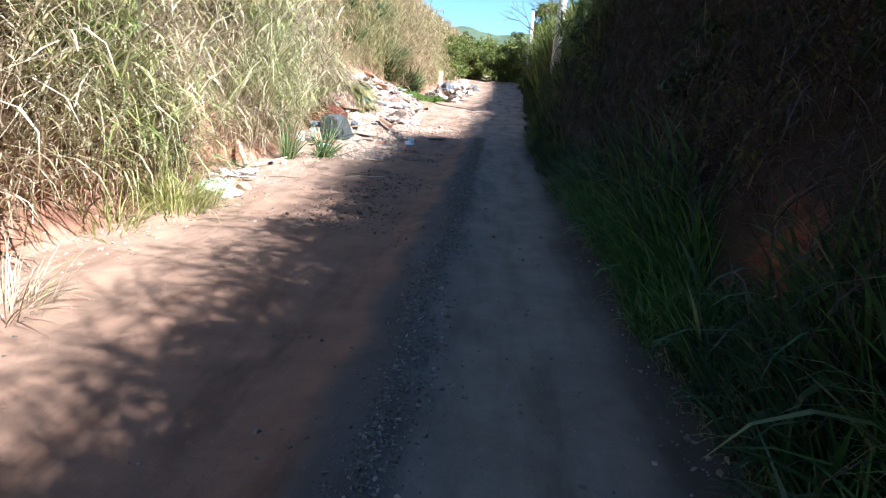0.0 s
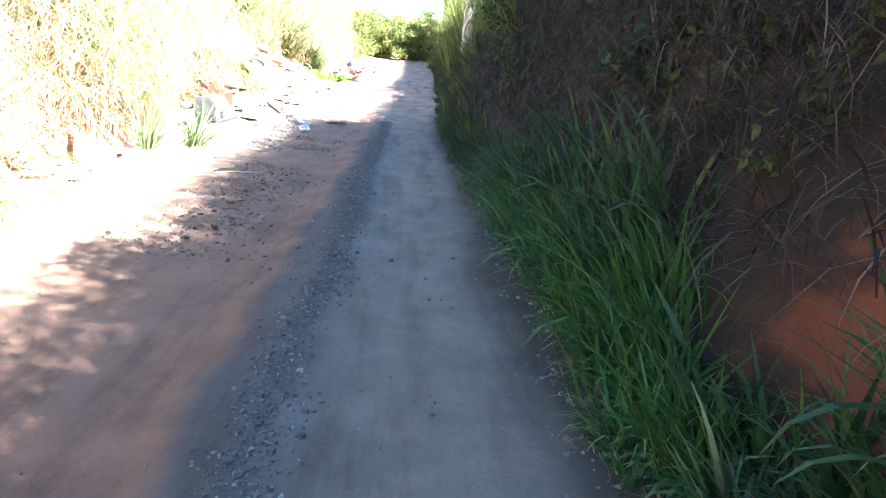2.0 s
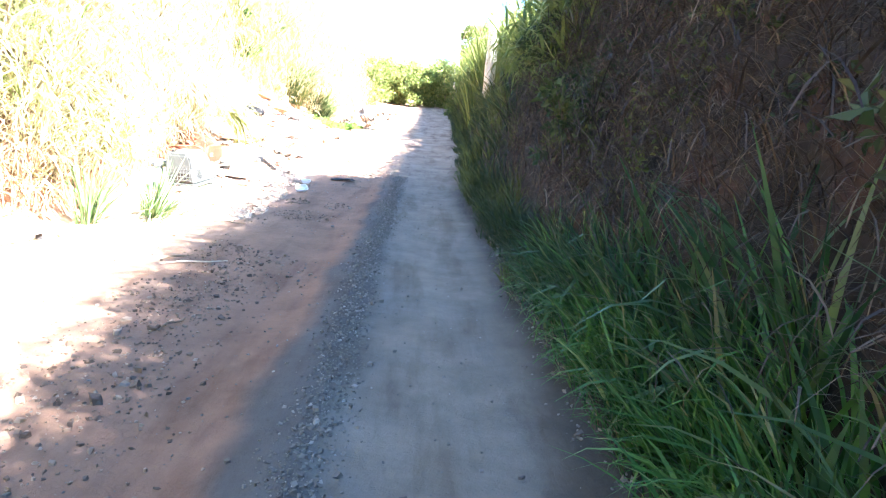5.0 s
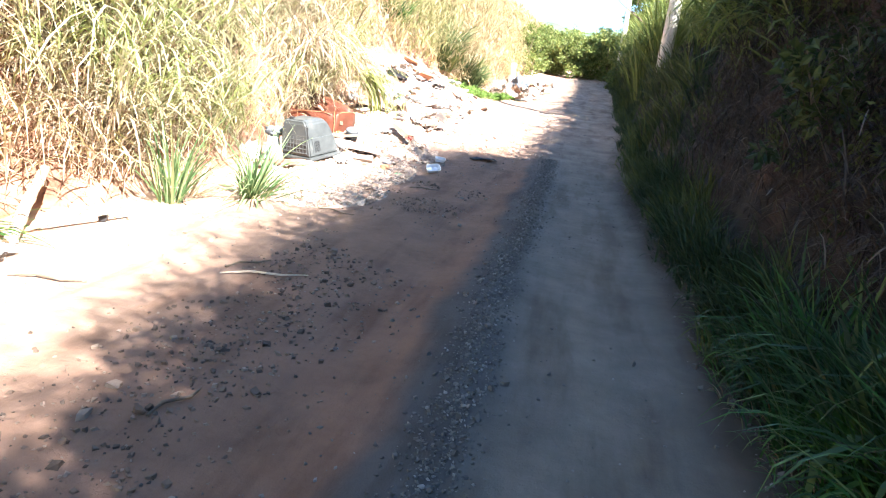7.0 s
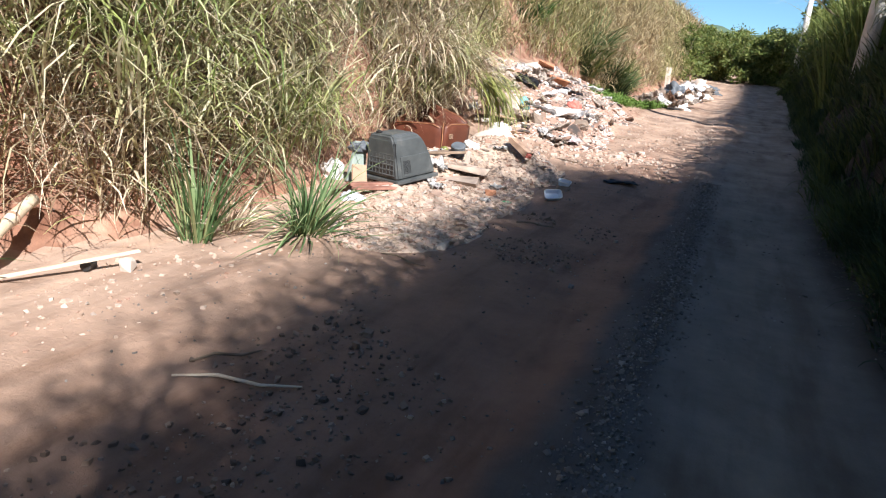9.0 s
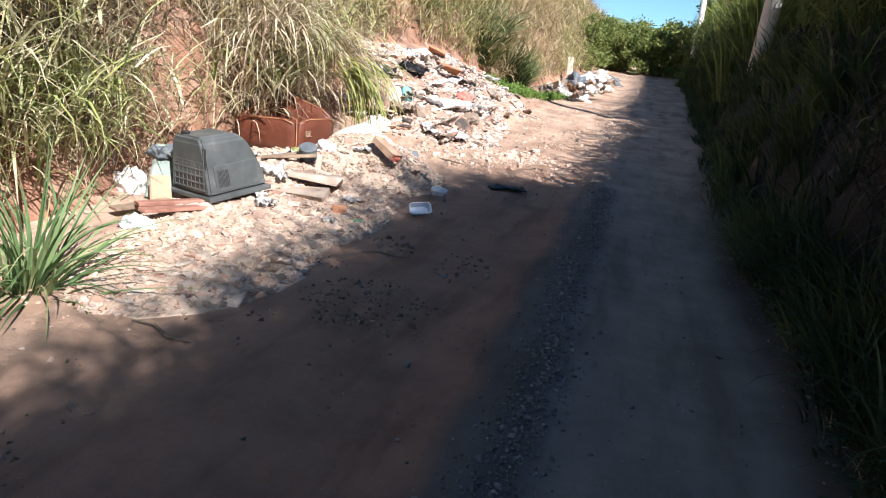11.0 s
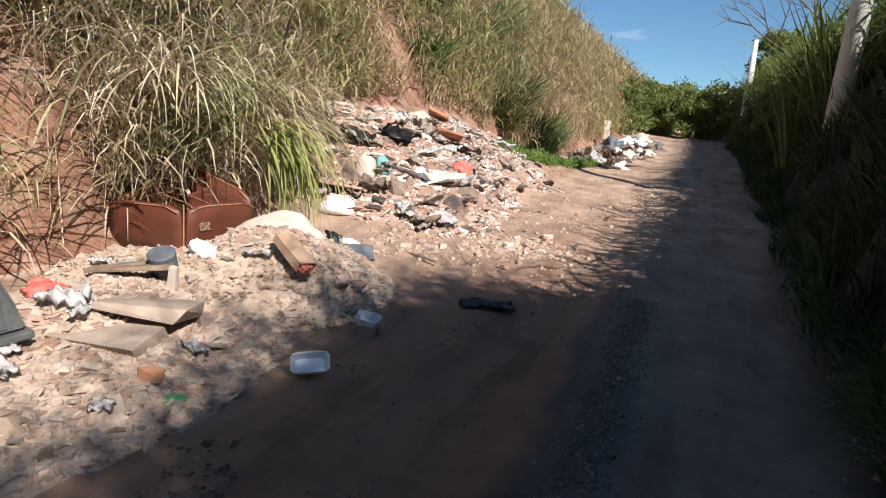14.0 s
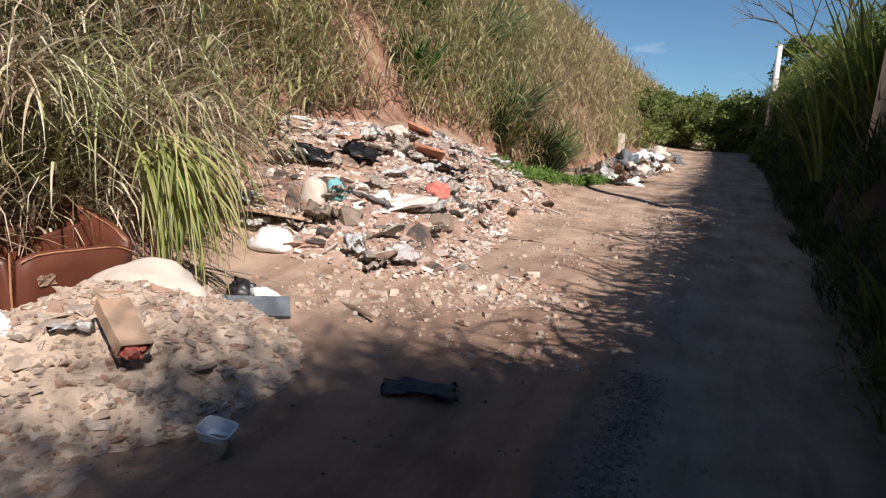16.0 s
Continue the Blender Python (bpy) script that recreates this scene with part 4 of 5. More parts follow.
def pebbles(rng, x, y, size, mat, name, label, flat=0.6, lift=0.2, heights=None):
    """Joined angular stones: uneven six-sided blocks."""
    n = len(x)
    octa = np.array([[1, 0.2, -1], [0.1, 1, -1], [-1, -0.1, -1], [0, -1, -1], [0.8, 0.1, 1], [0.1, 0.85, 1], [-0.8, 0, 1], [0, -0.8, 1]], float)
    tri = np.array([[3, 2, 1, 0], [4, 5, 6, 7], [0, 1, 5, 4], [1, 2, 6, 5], [2, 3, 7, 6], [3, 0, 4, 7]])
    P = octa[None] * rng.uniform(0.6, 1.25, (n, 8, 1)) + rng.normal(0, 0.10, (n, 8, 3))
    P = P * size[:, None, None] * np.stack([np.ones(n), rng.uniform(0.5, 1, n), np.full(n, flat) * rng.uniform(0.5, 1.2, n)], -1)[:, None]
    tilt = rng.normal(0, 0.35, n)
    a = rng.uniform(0, 6.28, n)
    ct, st_ = np.cos(tilt)[:, None], np.sin(tilt)[:, None]
    P = np.stack([P[..., 0] * ct - P[..., 2] * st_, P[..., 1], P[..., 0] * st_ + P[..., 2] * ct], -1)
    ca, sa = np.cos(a)[:, None], np.sin(a)[:, None]
    P = np.stack([P[..., 0] * ca - P[..., 1] * sa, P[..., 0] * sa + P[..., 1] * ca, P[..., 2]], -1)
    z = land(x, y) if heights is None else heights
    P += np.stack([x, y, z + size * flat * lift], -1)[:, None]
    F = (tri[None] + 8 * np.arange(n)[:, None, None]).reshape(-1, 4)
    return tagged(mesh_from(name, P.reshape(-1, 3), F, mat), label, "gravel", kind="stuff")


n = 14000
y = rng.uniform(-1, 19, n)
x = -0.41 + 0.085 * rng.normal(0, 1, n) + 0.14 * (vnoise(0, y, 0.6) - 0.5)
pebbles(rng, x, y, rng.gamma(2.2, 0.0026, n) + 0.0025, M_GRAVEL, "gravel_strip", "loose grey gravel between the wheel tracks")
n = 6000
x, y = rng.uniform(-3.4, 1.1, n), rng.uniform(-1, 24, n)
k = fbm(x, y, 0.6) > 0.42
x, y = x[k], y[k]
pebbles(rng, x, y, rng.gamma(1.8, 0.0030, len(x)) + 0.002, M_GRAVEL, "loose_grit", "small stones scattered over the dirt track")
n = 4500
x, y = -1.75 + 0.42 * rng.normal(0, 0.8, n), rng.uniform(6.5, 15.2, n)
k = fbm(x + 5, y, 0.8) > 0.45
x, y = x[k], y[k]
pebbles(rng, x, y, rng.gamma(1.7, 0.0046, len(x)) + 0.003, M_CLOD, "dark_gravel", "brown clods and crushed stone along the track's edge")
n = 1800
y = rng.uniform(-1, 20, n)
x = 1.08 + 0.12 * rng.normal(0, 0.8, n)
pebbles(rng, x, y, rng.gamma(2.0, 0.0045, n) + 0.003, M_GRAVEL, "verge_grit", "dark grit and litter along the grassy verge")

# mounds: centre x, y, half-widths, turn in degrees, height
MOUNDS = {"near": [(-3.2, 15.3, 1.0, 1.9, 0, 0.06), (-3.0, 13.9, 0.85, 1.4, 10, 0.045), (-3.35, 17.35, 1.0, 1.25, -12, 0.42), (-3.75, 16.1, 0.8, 1.0, 0, 0.20), (-4.35, 17.0, 0.8, 0.8, 0, 0.14)],
          "far": [(-4.3, 22.9, 1.7, 3.0, 10, 0.22), (-4.6, 25.2, 1.0, 1.4, 0, 0.28), (-3.6, 21.3, 1.2, 1.3, 0, 0.10), (-3.9, 26.4, 1.1, 1.7, 20, 0.16)]}


def heap(x, y, key):
    x, y = np.asarray(x, float), np.asarray(y, float)
    z = np.zeros(np.broadcast(x, y).shape)
    for cx, cy, rx, ry, turn, h in MOUNDS[key]:
        c, s = math.cos(radians(turn)), math.sin(radians(turn))
        u, v = ((x - cx) * c + (y - cy) * s) / rx, (-(x - cx) * s + (y - cy) * c) / ry
        z = np.maximum(z, h * np.maximum(0, 1 - u * u - v * v) ** 1.3)
    return z + np.where(z > 0, (0.08 * (fbm(x, y, 3.0) - 0.4) + 0.06 * (fbm(x, y, 8.0) - 0.45)) * np.minimum(1, z * 10), 0)


def surface(x, y):
    """Top of the ground or of the rubble on it."""
    return float(land(x, y) + max(heap(x, y, "near"), heap(x, y, "far"), 0))


def heap_body(name, key, box, mat, parent):
    xs, ys = np.arange(box[0], box[1], 0.06), np.arange(box[2], box[3], 0.06)
    X, Y = np.meshgrid(xs, ys, indexing="ij")
    H = heap(X, Y, key)
    Z = land(X, Y) + np.where(H > 0.004, H, -0.05)
    return array_part(name, np.stack([X, Y, Z], -1).reshape(-1, 3), grid_faces(len(xs), len(ys)), mat, parent)


def rubble_heap(rng, key, box, label, soil, loose, count, n_small, big, group):
    e = thing("rubble_heap", (0, 0, 0), label, "rubble heap", group)
    heap_body("mound", key, box, soil, e)
    meshes = []
    for k in range(14):
        s = 0.5 + 0.9 * rng.uniform()
        bm = rock_bm(k + 31, 1.0, rng.uniform(0.45, 0.9), rng.uniform(0.08, 0.20), 20)
        me = bpy.data.meshes.new("shard")
        bm.to_mesh(me)
        bm.free()
        me.materials.append(M_SHARD if key == "near" else M_SHARD_MIXED)
        meshes.append(me)
    made = 0
    while made < count:
        x, y = rng.uniform(box[0], box[1]), rng.uniform(box[2], box[3])
        h = float(heap(x, y, key))
        if h < 0.015 or (key == "near" and y > 16.5 and rng.uniform() < 0.6):
            continue
        made += 1
        ob = new("shard", meshes[made % 14])
        ob.parent = e
        s = big * rng.gamma(3.0, 0.33)
        ob.matrix_basis = pose(x, y, float(land(x, y)) + h - 0.01, rng.normal(0, 18), rng.normal(0, 18), rng.uniform(0, 360)) @ Matrix.Diagonal((s, s, s, 1))
    x, y = rng.uniform(box[0], box[1], n_small), rng.uniform(box[2], box[3], n_small)
    h = heap(x, y, key)
    k = (h > 0.006) & ((y < 16.5) | (y > 19.0) | (rng.uniform(0, 1, n_small) < 0.75))
    x, y, h = x[k], y[k], h[k]
    ob = pebbles(rng, x, y, rng.gamma(1.8, 0.0105 if key == "near" else 0.0165, len(x)) + 0.005, loose, "loose_rubble", "small broken pieces", 0.28, 0.35, land(x, y) + h)
    del ob["category"]
    ob.parent = e
    return e


rubble_heap(rng, "near", (-5.2, -2.1, 12.4, 18.9), "pale heap of broken plaster, tile and stone", M_DUST, M_RUBBLE, 298, 26000, 0.095, "rubble by the road")
rubble_heap(rng, "far", (-6.4, -2.0, 19.6, 28.4), "reddish slope of builders' rubble and household refuse", M_ASH, M_TRASH, 298, 12500, 0.24, "rubble by the road")
n = 700
x, y = -1.95 + rng.normal(0, 0.35, n), 20.6 + rng.normal(0, 0.35, n)
pebbles(rng, x, y, rng.gamma(2, 0.012, n) + 0.006, M_RUBBLE, "plaster_crumbs", "white plaster crumbs trodden into the dirt", 0.35)
n = 260
x, y = -2.9 + rng.normal(0, 0.4, n), 19.6 + rng.normal(0, 0.3, n)
pebbles(rng, x, y, rng.gamma(2, 0.010, n) + 0.005, M_RUBBLE, "stone_crumbs", "pale broken stone beside the track", 0.5)
n = 1500
x, y = -3.55 + 0.35 * rng.normal(0, 1, n), rng.uniform(3.0, 14, n)
pebbles(rng, x, y, rng.gamma(1.6, 0.0060, n) + 0.003, M_RUBBLE, "pale_crumbs", "pale crumbs of earth and mortar along the bank's foot", 0.5)
n = 2200
x, y = rng.uniform(-3.2, -0.6, n), rng.uniform(18.8, 29, n)
k = fbm(x, y + 9, 0.7) > 0.42
x, y = x[k], y[k]
pebbles(rng, x, y, rng.gamma(2, 0.007, len(x)) + 0.004, M_RUBBLE, "scattered_crumbs", "pale stones scattered over the sunlit dirt", 0.5)

# ---- things by the bank, in walking order ----


def broken_television():
    """An old tube television lying on its screen, back housing up."""
    e = thing("television", (-3.72, 14.99, 0.235), "broken dark grey tube television lying on its screen", "television", turn=73, tip=(0, -6))
    part("bezel", box_bm(0.68, 0.60, 0.045, 0.012), M_PLASTIC_DARK, e)
    part("screen", box_bm(0.54, 0.44, 0.03, 0.01), M_BLACK, e, "dark glass screen face down", pose(0, 0, -0.02))
    body = bmesh.new()
    levels = [(0.045, 0.64, 0.55, 0, 0), (0.22, 0.595, 0.51, -0.015, 0.004), (0.40, 0.52, 0.455, -0.045, 0.012), (0.50, 0.45, 0.41, -0.075, 0.016), (0.545, 0.37, 0.33, -0.10, 0.02)]
    rings = []
    for z, sx, sy, ox, oy in levels:
        rings.append([body.verts.new((ox + a * sx / 2, oy + b * sy / 2, z)) for a, b in ((-1, -1), (1, -1), (1, 1), (-1, 1))])
    for r0, r1 in zip(rings, rings[1:]):
        for k in range(4):
            body.faces.new((r0[k], r0[(k + 1) % 4], r1[(k + 1) % 4], r1[k]))
    body.faces.new(rings[-1])
    body.faces.new(rings[0][::-1])
    bmesh.ops.bevel(body, geom=body.edges[:], offset=0.02, segments=3, affect="EDGES")
    back = part("housing", body, M_PLASTIC_DARK, e, shade=False)
    part("label_panel", box_bm(0.46, 0.016, 0.23, 0.005), M_PLASTIC_DARK, back, "slightly raised rear panel", pose(-0.01, -0.268, 0.075, -7, 0, 0))
    for k in range(9):
        part("vent", box_bm(0.005, 0.008, 0.15, 0), M_BLACK, back, "", pose(-0.205 + k * 0.013, -0.270, 0.11, -7, 0, 0))
    part("grille", box_bm(0.014, 0.44, 0.38, 0.004), M_BLACK, back, "dark recessed vent grille", pose(-0.317, 0.0, 0.08, 0, 5, 0))
    for i in range(7):
        part("rib", box_bm(0.016, 0.44 - 0.012 * i, 0.014, 0.003), M_PLASTIC_DARK, back, "", pose(-0.324 + 0.0055 * i, 0.0, 0.09 + 0.058 * i, 0, 5, 0))
    for j in range(8):
        part("rib", box_bm(0.014, 0.012, 0.37, 0.003), M_PLASTIC_DARK, back, "", pose(-0.323, -0.205 + 0.0585 * j, 0.085, 0, 5, 0))
    part("corner_bracket", box_bm(0.05, 0.06, 0.03, 0.006), M_BLACK, back, "broken black corner bracket", pose(-0.24, 0.10, 0.54, 10, -8, 20))
    return e


broken_television()


def armchair():
    """A dumped armchair without its cushions: an open box of leather panels, one corner towards the road."""
    e = thing("armchair", (-4.80, 17.84, 0.25), "discarded red-brown leather armchair shell with torn seams", "armchair", turn=-3, tip=(2, 2))

    def panel(name, length, thick, h0, h1, m, lab=""):
        """An upright padded panel, h0 high at one end and h1 at the other, with piping along its top."""
        bm = bmesh.new()
        n = 9
        rows = []
        for i in range(n):
            t = i / (n - 1)
            x, h = (t - 0.5) * length, h0 + (h1 - h0) * t - 0.05 * (abs(2 * t - 1) ** 6)
            puff = thick / 2 * (0.8 + 0.25 * math.sin(math.pi * t))
            rows.append([bm.verts.new((x, y * puff, z)) for y, z in ((-0.85, 0), (-1.1, h * 0.3), (-1.1, h * 0.7), (-0.8, h - 0.02), (0, h), (0.8, h - 0.02), (1.1, h * 0.7), (1.1, h * 0.3), (0.85, 0))])
        for r0, r1 in zip(rows, rows[1:]):
            for k in range(9):
                bm.faces.new((r0[k], r1[k], r1[(k + 1) % 9], r0[(k + 1) % 9]))
        bm.faces.new(rows[0])
        bm.faces.new(rows[-1][::-1])
        bmesh.ops.recalc_face_normals(bm, faces=bm.faces)
        p = part(name, bm, M_LEATHER, e, lab, m, True)
        top = [((i / 8 - 0.5) * length * 0.97, -thick * 0.42, h0 + (h1 - h0) * i / 8 - 0.012 - 0.05 * (abs(i / 4 - 1) ** 6)) for i in range(9)]
        part("piping", tube_bm(top, [0.006] * 9, 6), M_PIPING, p, "frayed tan piping")
        return p

    panel("front_panel", 0.90, 0.07, 0.44, 0.51, pose(0.06, -0.43, 0, 7, 0, 0))
    panel("side_panel", 0.86, 0.07, 0.51, 0.46, pose(0.51, 0.0, 0, 5, 0, 90))
    panel("back_panel", 0.88, 0.08, 0.74, 0.52, pose(0.05, 0.42, 0, -6, 0, 0))
    panel("side_panel", 0.82, 0.07, 0.44, 0.62, pose(-0.38, 0.0, 0, -4, 0, 90))
    part("seat", box_bm(0.80, 0.78, 0.14, 0.04), M_LEATHER, e, "sunken seat base", pose(0.06, 0, 0.03))
    part("divider", box_bm(0.05, 0.40, 0.20, 0.015), M_LEATHER, e, "", pose(0.12, 0.22, 0.34, 10, 0, 4))
    part("corner_seam", tube_bm([(0.53, -0.46, 0.02), (0.54, -0.47, 0.25), (0.53, -0.46, 0.51)], [0.007, 0.008, 0.006], 6), M_PIPING, e, "split tan corner seam")
    part("tear", sheet_bm(5, 0.12, 0.09, 0.02, 6), M_CARD, e, "torn flap of tan lining", pose(0.565, -0.25, 0.30, 86, 0, 88))
    return e


armchair()


def carton():
    e = thing("carton", (-2.92, 17.02, surface(-2.92, 17.02) + 0.12), "long torn cardboard carton with red stuff inside", "carton", turn=72, tip=(30, 6))
    for nm, sx, sy, m in (("side", 0.165, 0.38, pose(0, 0, 0.072, -3, 0, 0)), ("side", 0.165, 0.38, pose(0, 0, 0)), ("side", 0.07, 0.37, pose(0.082, 0, 0.038, 0, 90, 0)), ("side", 0.07, 0.37, pose(-0.082, 0, 0.038, 0, 90, 0))):
        part(nm, box_bm(sx, sy, 0.006, 0.002), M_CARD, e, "", m)
    part("flap", box_bm(0.19, 0.07, 0.005, 0.001), M_CARD, e, "bent flap", pose(0, 0.20, 0.10, -35, 0, 0))
    part("red_filling", crumple_bm(7, 0.16, 0.14, 0.065, 4, 0.7), M_RED, e, "crumpled red and white filling", pose(0, -0.15, 0.015))
    return e


carton()


def open_tub(x, y, turn, mat, label, name="plastic_tub", sx=0.24, sy=0.13, sz=0.07, tip=(70, 0), lift=0.03):
    """A food tub with walls, a rolled rim and an inner floor."""
    e = thing(name, (x, y, surface(x, y) + lift), label, "plastic tub", turn=turn, tip=tip)
    bm = bmesh.new()
    rings = []
    for z, k in ((0, 0.84), (sz, 1.0), (sz, 0.95), (0.006, 0.80)):
        rings.append([bm.verts.new((sx / 2 * k * min(1, max(-1, 1.25 * math.cos(a))), sy / 2 * k * min(1, max(-1, 1.25 * math.sin(a))), z)) for a in [2 * math.pi * i / 24 for i in range(24)]])
    for r0, r1 in zip(rings, rings[1:]):
        for i in range(24):
            bm.faces.new((r0[i], r0[(i + 1) % 24], r1[(i + 1) % 24], r1[i]))
    bm.faces.new(rings[0][::-1])
    bm.faces.new(rings[-1])
    part("body", bm, mat, e)
    ring = [(sx / 2 * 1.02 * min(1, max(-1, 1.25 * math.cos(a))), sy / 2 * 1.02 * min(1, max(-1, 1.25 * math.sin(a))), sz) for a in [2 * math.pi * i / 24 for i in range(25)]]
    part("rim", tube_bm(ring, [0.006] * 25, 6, False), M_WHITE, e, "rolled white rim")
    return e


open_tub(-2.13, 16.08, 33, M_PALEBLUE, "pale blue-white plastic food tub lying in the shade", sx=0.22, sy=0.125, sz=0.075, tip=(48, -4), lift=0.045)
open_tub(-2.2, 16.95, 10, M_PALEBLUE, "crushed pale blue tub on brown rubble", sx=0.17, sy=0.13, tip=(12, 8), lift=0.05)
lump("stone", rock_bm(61, 0.24, 0.2, 0.14, 18), M_STONE, (-2.2, 16.9, surface(-2.2, 16.9) - 0.03), "dark brown broken stone in the shade", "stone")
lump("dark_sheet", sheet_bm(3, 0.46, 0.26, 0.04, 9, 0.012), M_SLATE, (-1.62, 18.05, surface(-1.62, 18.05) + 0.005), "dark blue-grey torn sheet flat on the dirt", "sheet", 20)
lump("plastic_scrap", crumple_bm(2, 0.16, 0.09, 0.03, 2, 0.2), M_GREENPL, (-2.5, 15.35, surface(-2.5, 15.35)), "small green plastic scrap", "plastic scrap", 40)
lump("clay_stone", rock_bm(12, 0.17, 0.15, 0.13, 22), M_CLAY, (-2.72, 15.42, surface(-2.72, 15.42) - 0.01), "rounded orange piece of fired clay", "stone")
lump("concrete_slab", box_bm(0.50, 0.40, 0.05, 0.012, 1, 0.04, 4), M_CONCRETE, (-3.25, 15.95, surface(-3.25, 15.95) + 0.02), "broken thick concrete slab on the heap", "slab", 22, (-8, 6))
lump("concrete_slab", box_bm(0.58, 0.34, 0.045, 0.010, 1, 0.04, 8), M_CONCRETE, (-3.25, 15.62, surface(-3.25, 15.62) - 0.01), "brownish broken slab under a concrete slab", "slab", 15, (-4, 3))
for k, (x, y, L, turn, tip, mat, lab) in enumerate(((-3.85, 16.35, 0.62, 28, (0, -10), M_WOOD, "weathered dark plank resting on rubble"), (-3.72, 16.22, 0.58, 24, (0, -6), M_WOOD, "weathered plank lying beside another"),
                                                   (-3.75, 14.45, 0.70, 62, (0, 2), M_REDWOOD, "reddish broken board under the television"), (-3.62, 14.28, 0.60, 66, (0, 3), M_REDWOOD, "reddish broken board on the rubble"),
                                                   (-4.0, 14.3, 0.52, 75, (0, 0), M_WOOD, "dark broken board beside the television"))):
    lump("plank", box_bm(L, 0.11, 0.028, 0.004, 1, 0.006, k), mat, (x, y, surface(x, y) + 0.05 - 0.01 * (k > 1)), lab, "plank", turn, tip, "planks in the rubble")
lump("leaning_board", box_bm(0.20, 0.03, 0.50, 0.010, 0.75, 0.025, 3), M_GREYBOARD, (-4.17, 14.70, surface(-4.17, 14.70)), "grey-green board leaning against the television", "board", 55, (-14, 14))
lump("dark_rag", crumple_bm(33, 0.42, 0.2, 0.12, 4, 0.6), M_SLATE, (-4.18, 14.88, 0.50), "dark rag draped over a leaning board", "rag", 60, (8, 0))
lump("white_bag", crumple_bm(34, 0.30, 0.22, 0.24, 4, 0.5), M_WHITE, (-4.55, 14.78, surface(-4.55, 14.78)), "white plastic bag beside a leaning board", "bag", group="plastic bags")
lump("orange_board", box_bm(0.17, 0.02, 0.24, 0.004, 1, 0.012, 5), M_CARD, (-4.02, 14.56, surface(-4.02, 14.56)), "small torn tan panel beside the television", "board", 50, (-22, 0))
lump("white_sack", crumple_bm(4, 0.82, 0.52, 0.38, 4, 0.14), M_SACK, (-3.56, 17.76, surface(-3.56, 17.76) - 0.17), "half-buried full white woven sack", "sack", 30, shade=True)
lump("grey_board", box_bm(0.64, 0.20, 0.045, 0.006, 1, 0.012, 9), M_SLATE, (-3.32, 18.52, surface(-3.32, 18.52) + 0.03), "dark grey board lying beside the sack", "board", 44, (32, 4))
lump("bin_bag", crumple_bm(9, 0.30, 0.22, 0.15, 4, 0.6), M_BLACK, (-3.62, 18.85, surface(-3.62, 18.85)), "crumpled black bin bag", "bag")
lump("white_bag", crumple_bm(11, 0.24, 0.2, 0.14, 4, 0.6), M_WHITE, (-3.42, 18.85, surface(-3.42, 18.85)), "small crumpled white plastic bag", "bag", group="plastic bags")
lump("dark_can", tube_bm([(0, 0, 0), (0, 0, 0.015), (0, 0, 0.19), (0, 0, 0.20)], [0.085, 0.095, 0.10, 0.085], 16), M_SLATE, (-3.62, 16.45, surface(-3.62, 16.45) + 0.02), "dented dark grey tin on the rubble", "tin", 0, (24, 10))
lump("white_bag", crumple_bm(13, 0.24, 0.16, 0.12, 4, 0.6), M_WHITE, (-3.55, 16.75, surface(-3.55, 16.75)), "white crumpled bag on the heap", "bag", group="plastic bags")
lump("yellow_green_scrap", crumple_bm(15, 0.20, 0.10, 0.08, 4, 0.7), M_HANG, (-3.95, 16.75, surface(-3.95, 16.75)), "yellow-green crumpled scrap on rubble", "scrap")
lump("red_cloth", crumple_bm(16, 0.30, 0.2, 0.10, 4, 0.6), M_RED, (-3.95, 15.75, surface(-3.95, 15.75)), "faded dark red cloth on the rubble", "cloth")
lump("white_rag", sheet_bm(17, 0.3, 0.18, 0.10), M_WHITE, (-3.62, 15.62, surface(-3.62, 15.62) + 0.02), "white crumpled rag on rubble", "rag", 25)
lump("clear_bag", crumple_bm(18, 0.28, 0.18, 0.10, 4, 0.6), M_PALEBLUE, (-3.75, 13.95, surface(-3.75, 13.95)), "pale crumpled plastic film", "bag", group="plastic bags")
lump("white_block", box_bm(0.07, 0.06, 0.2, 0.01, 0.8), M_SACK, (-3.42, 16.3, surface(-3.42, 16.3)), "upright pale mortar block", "block", 15, (6, 8))

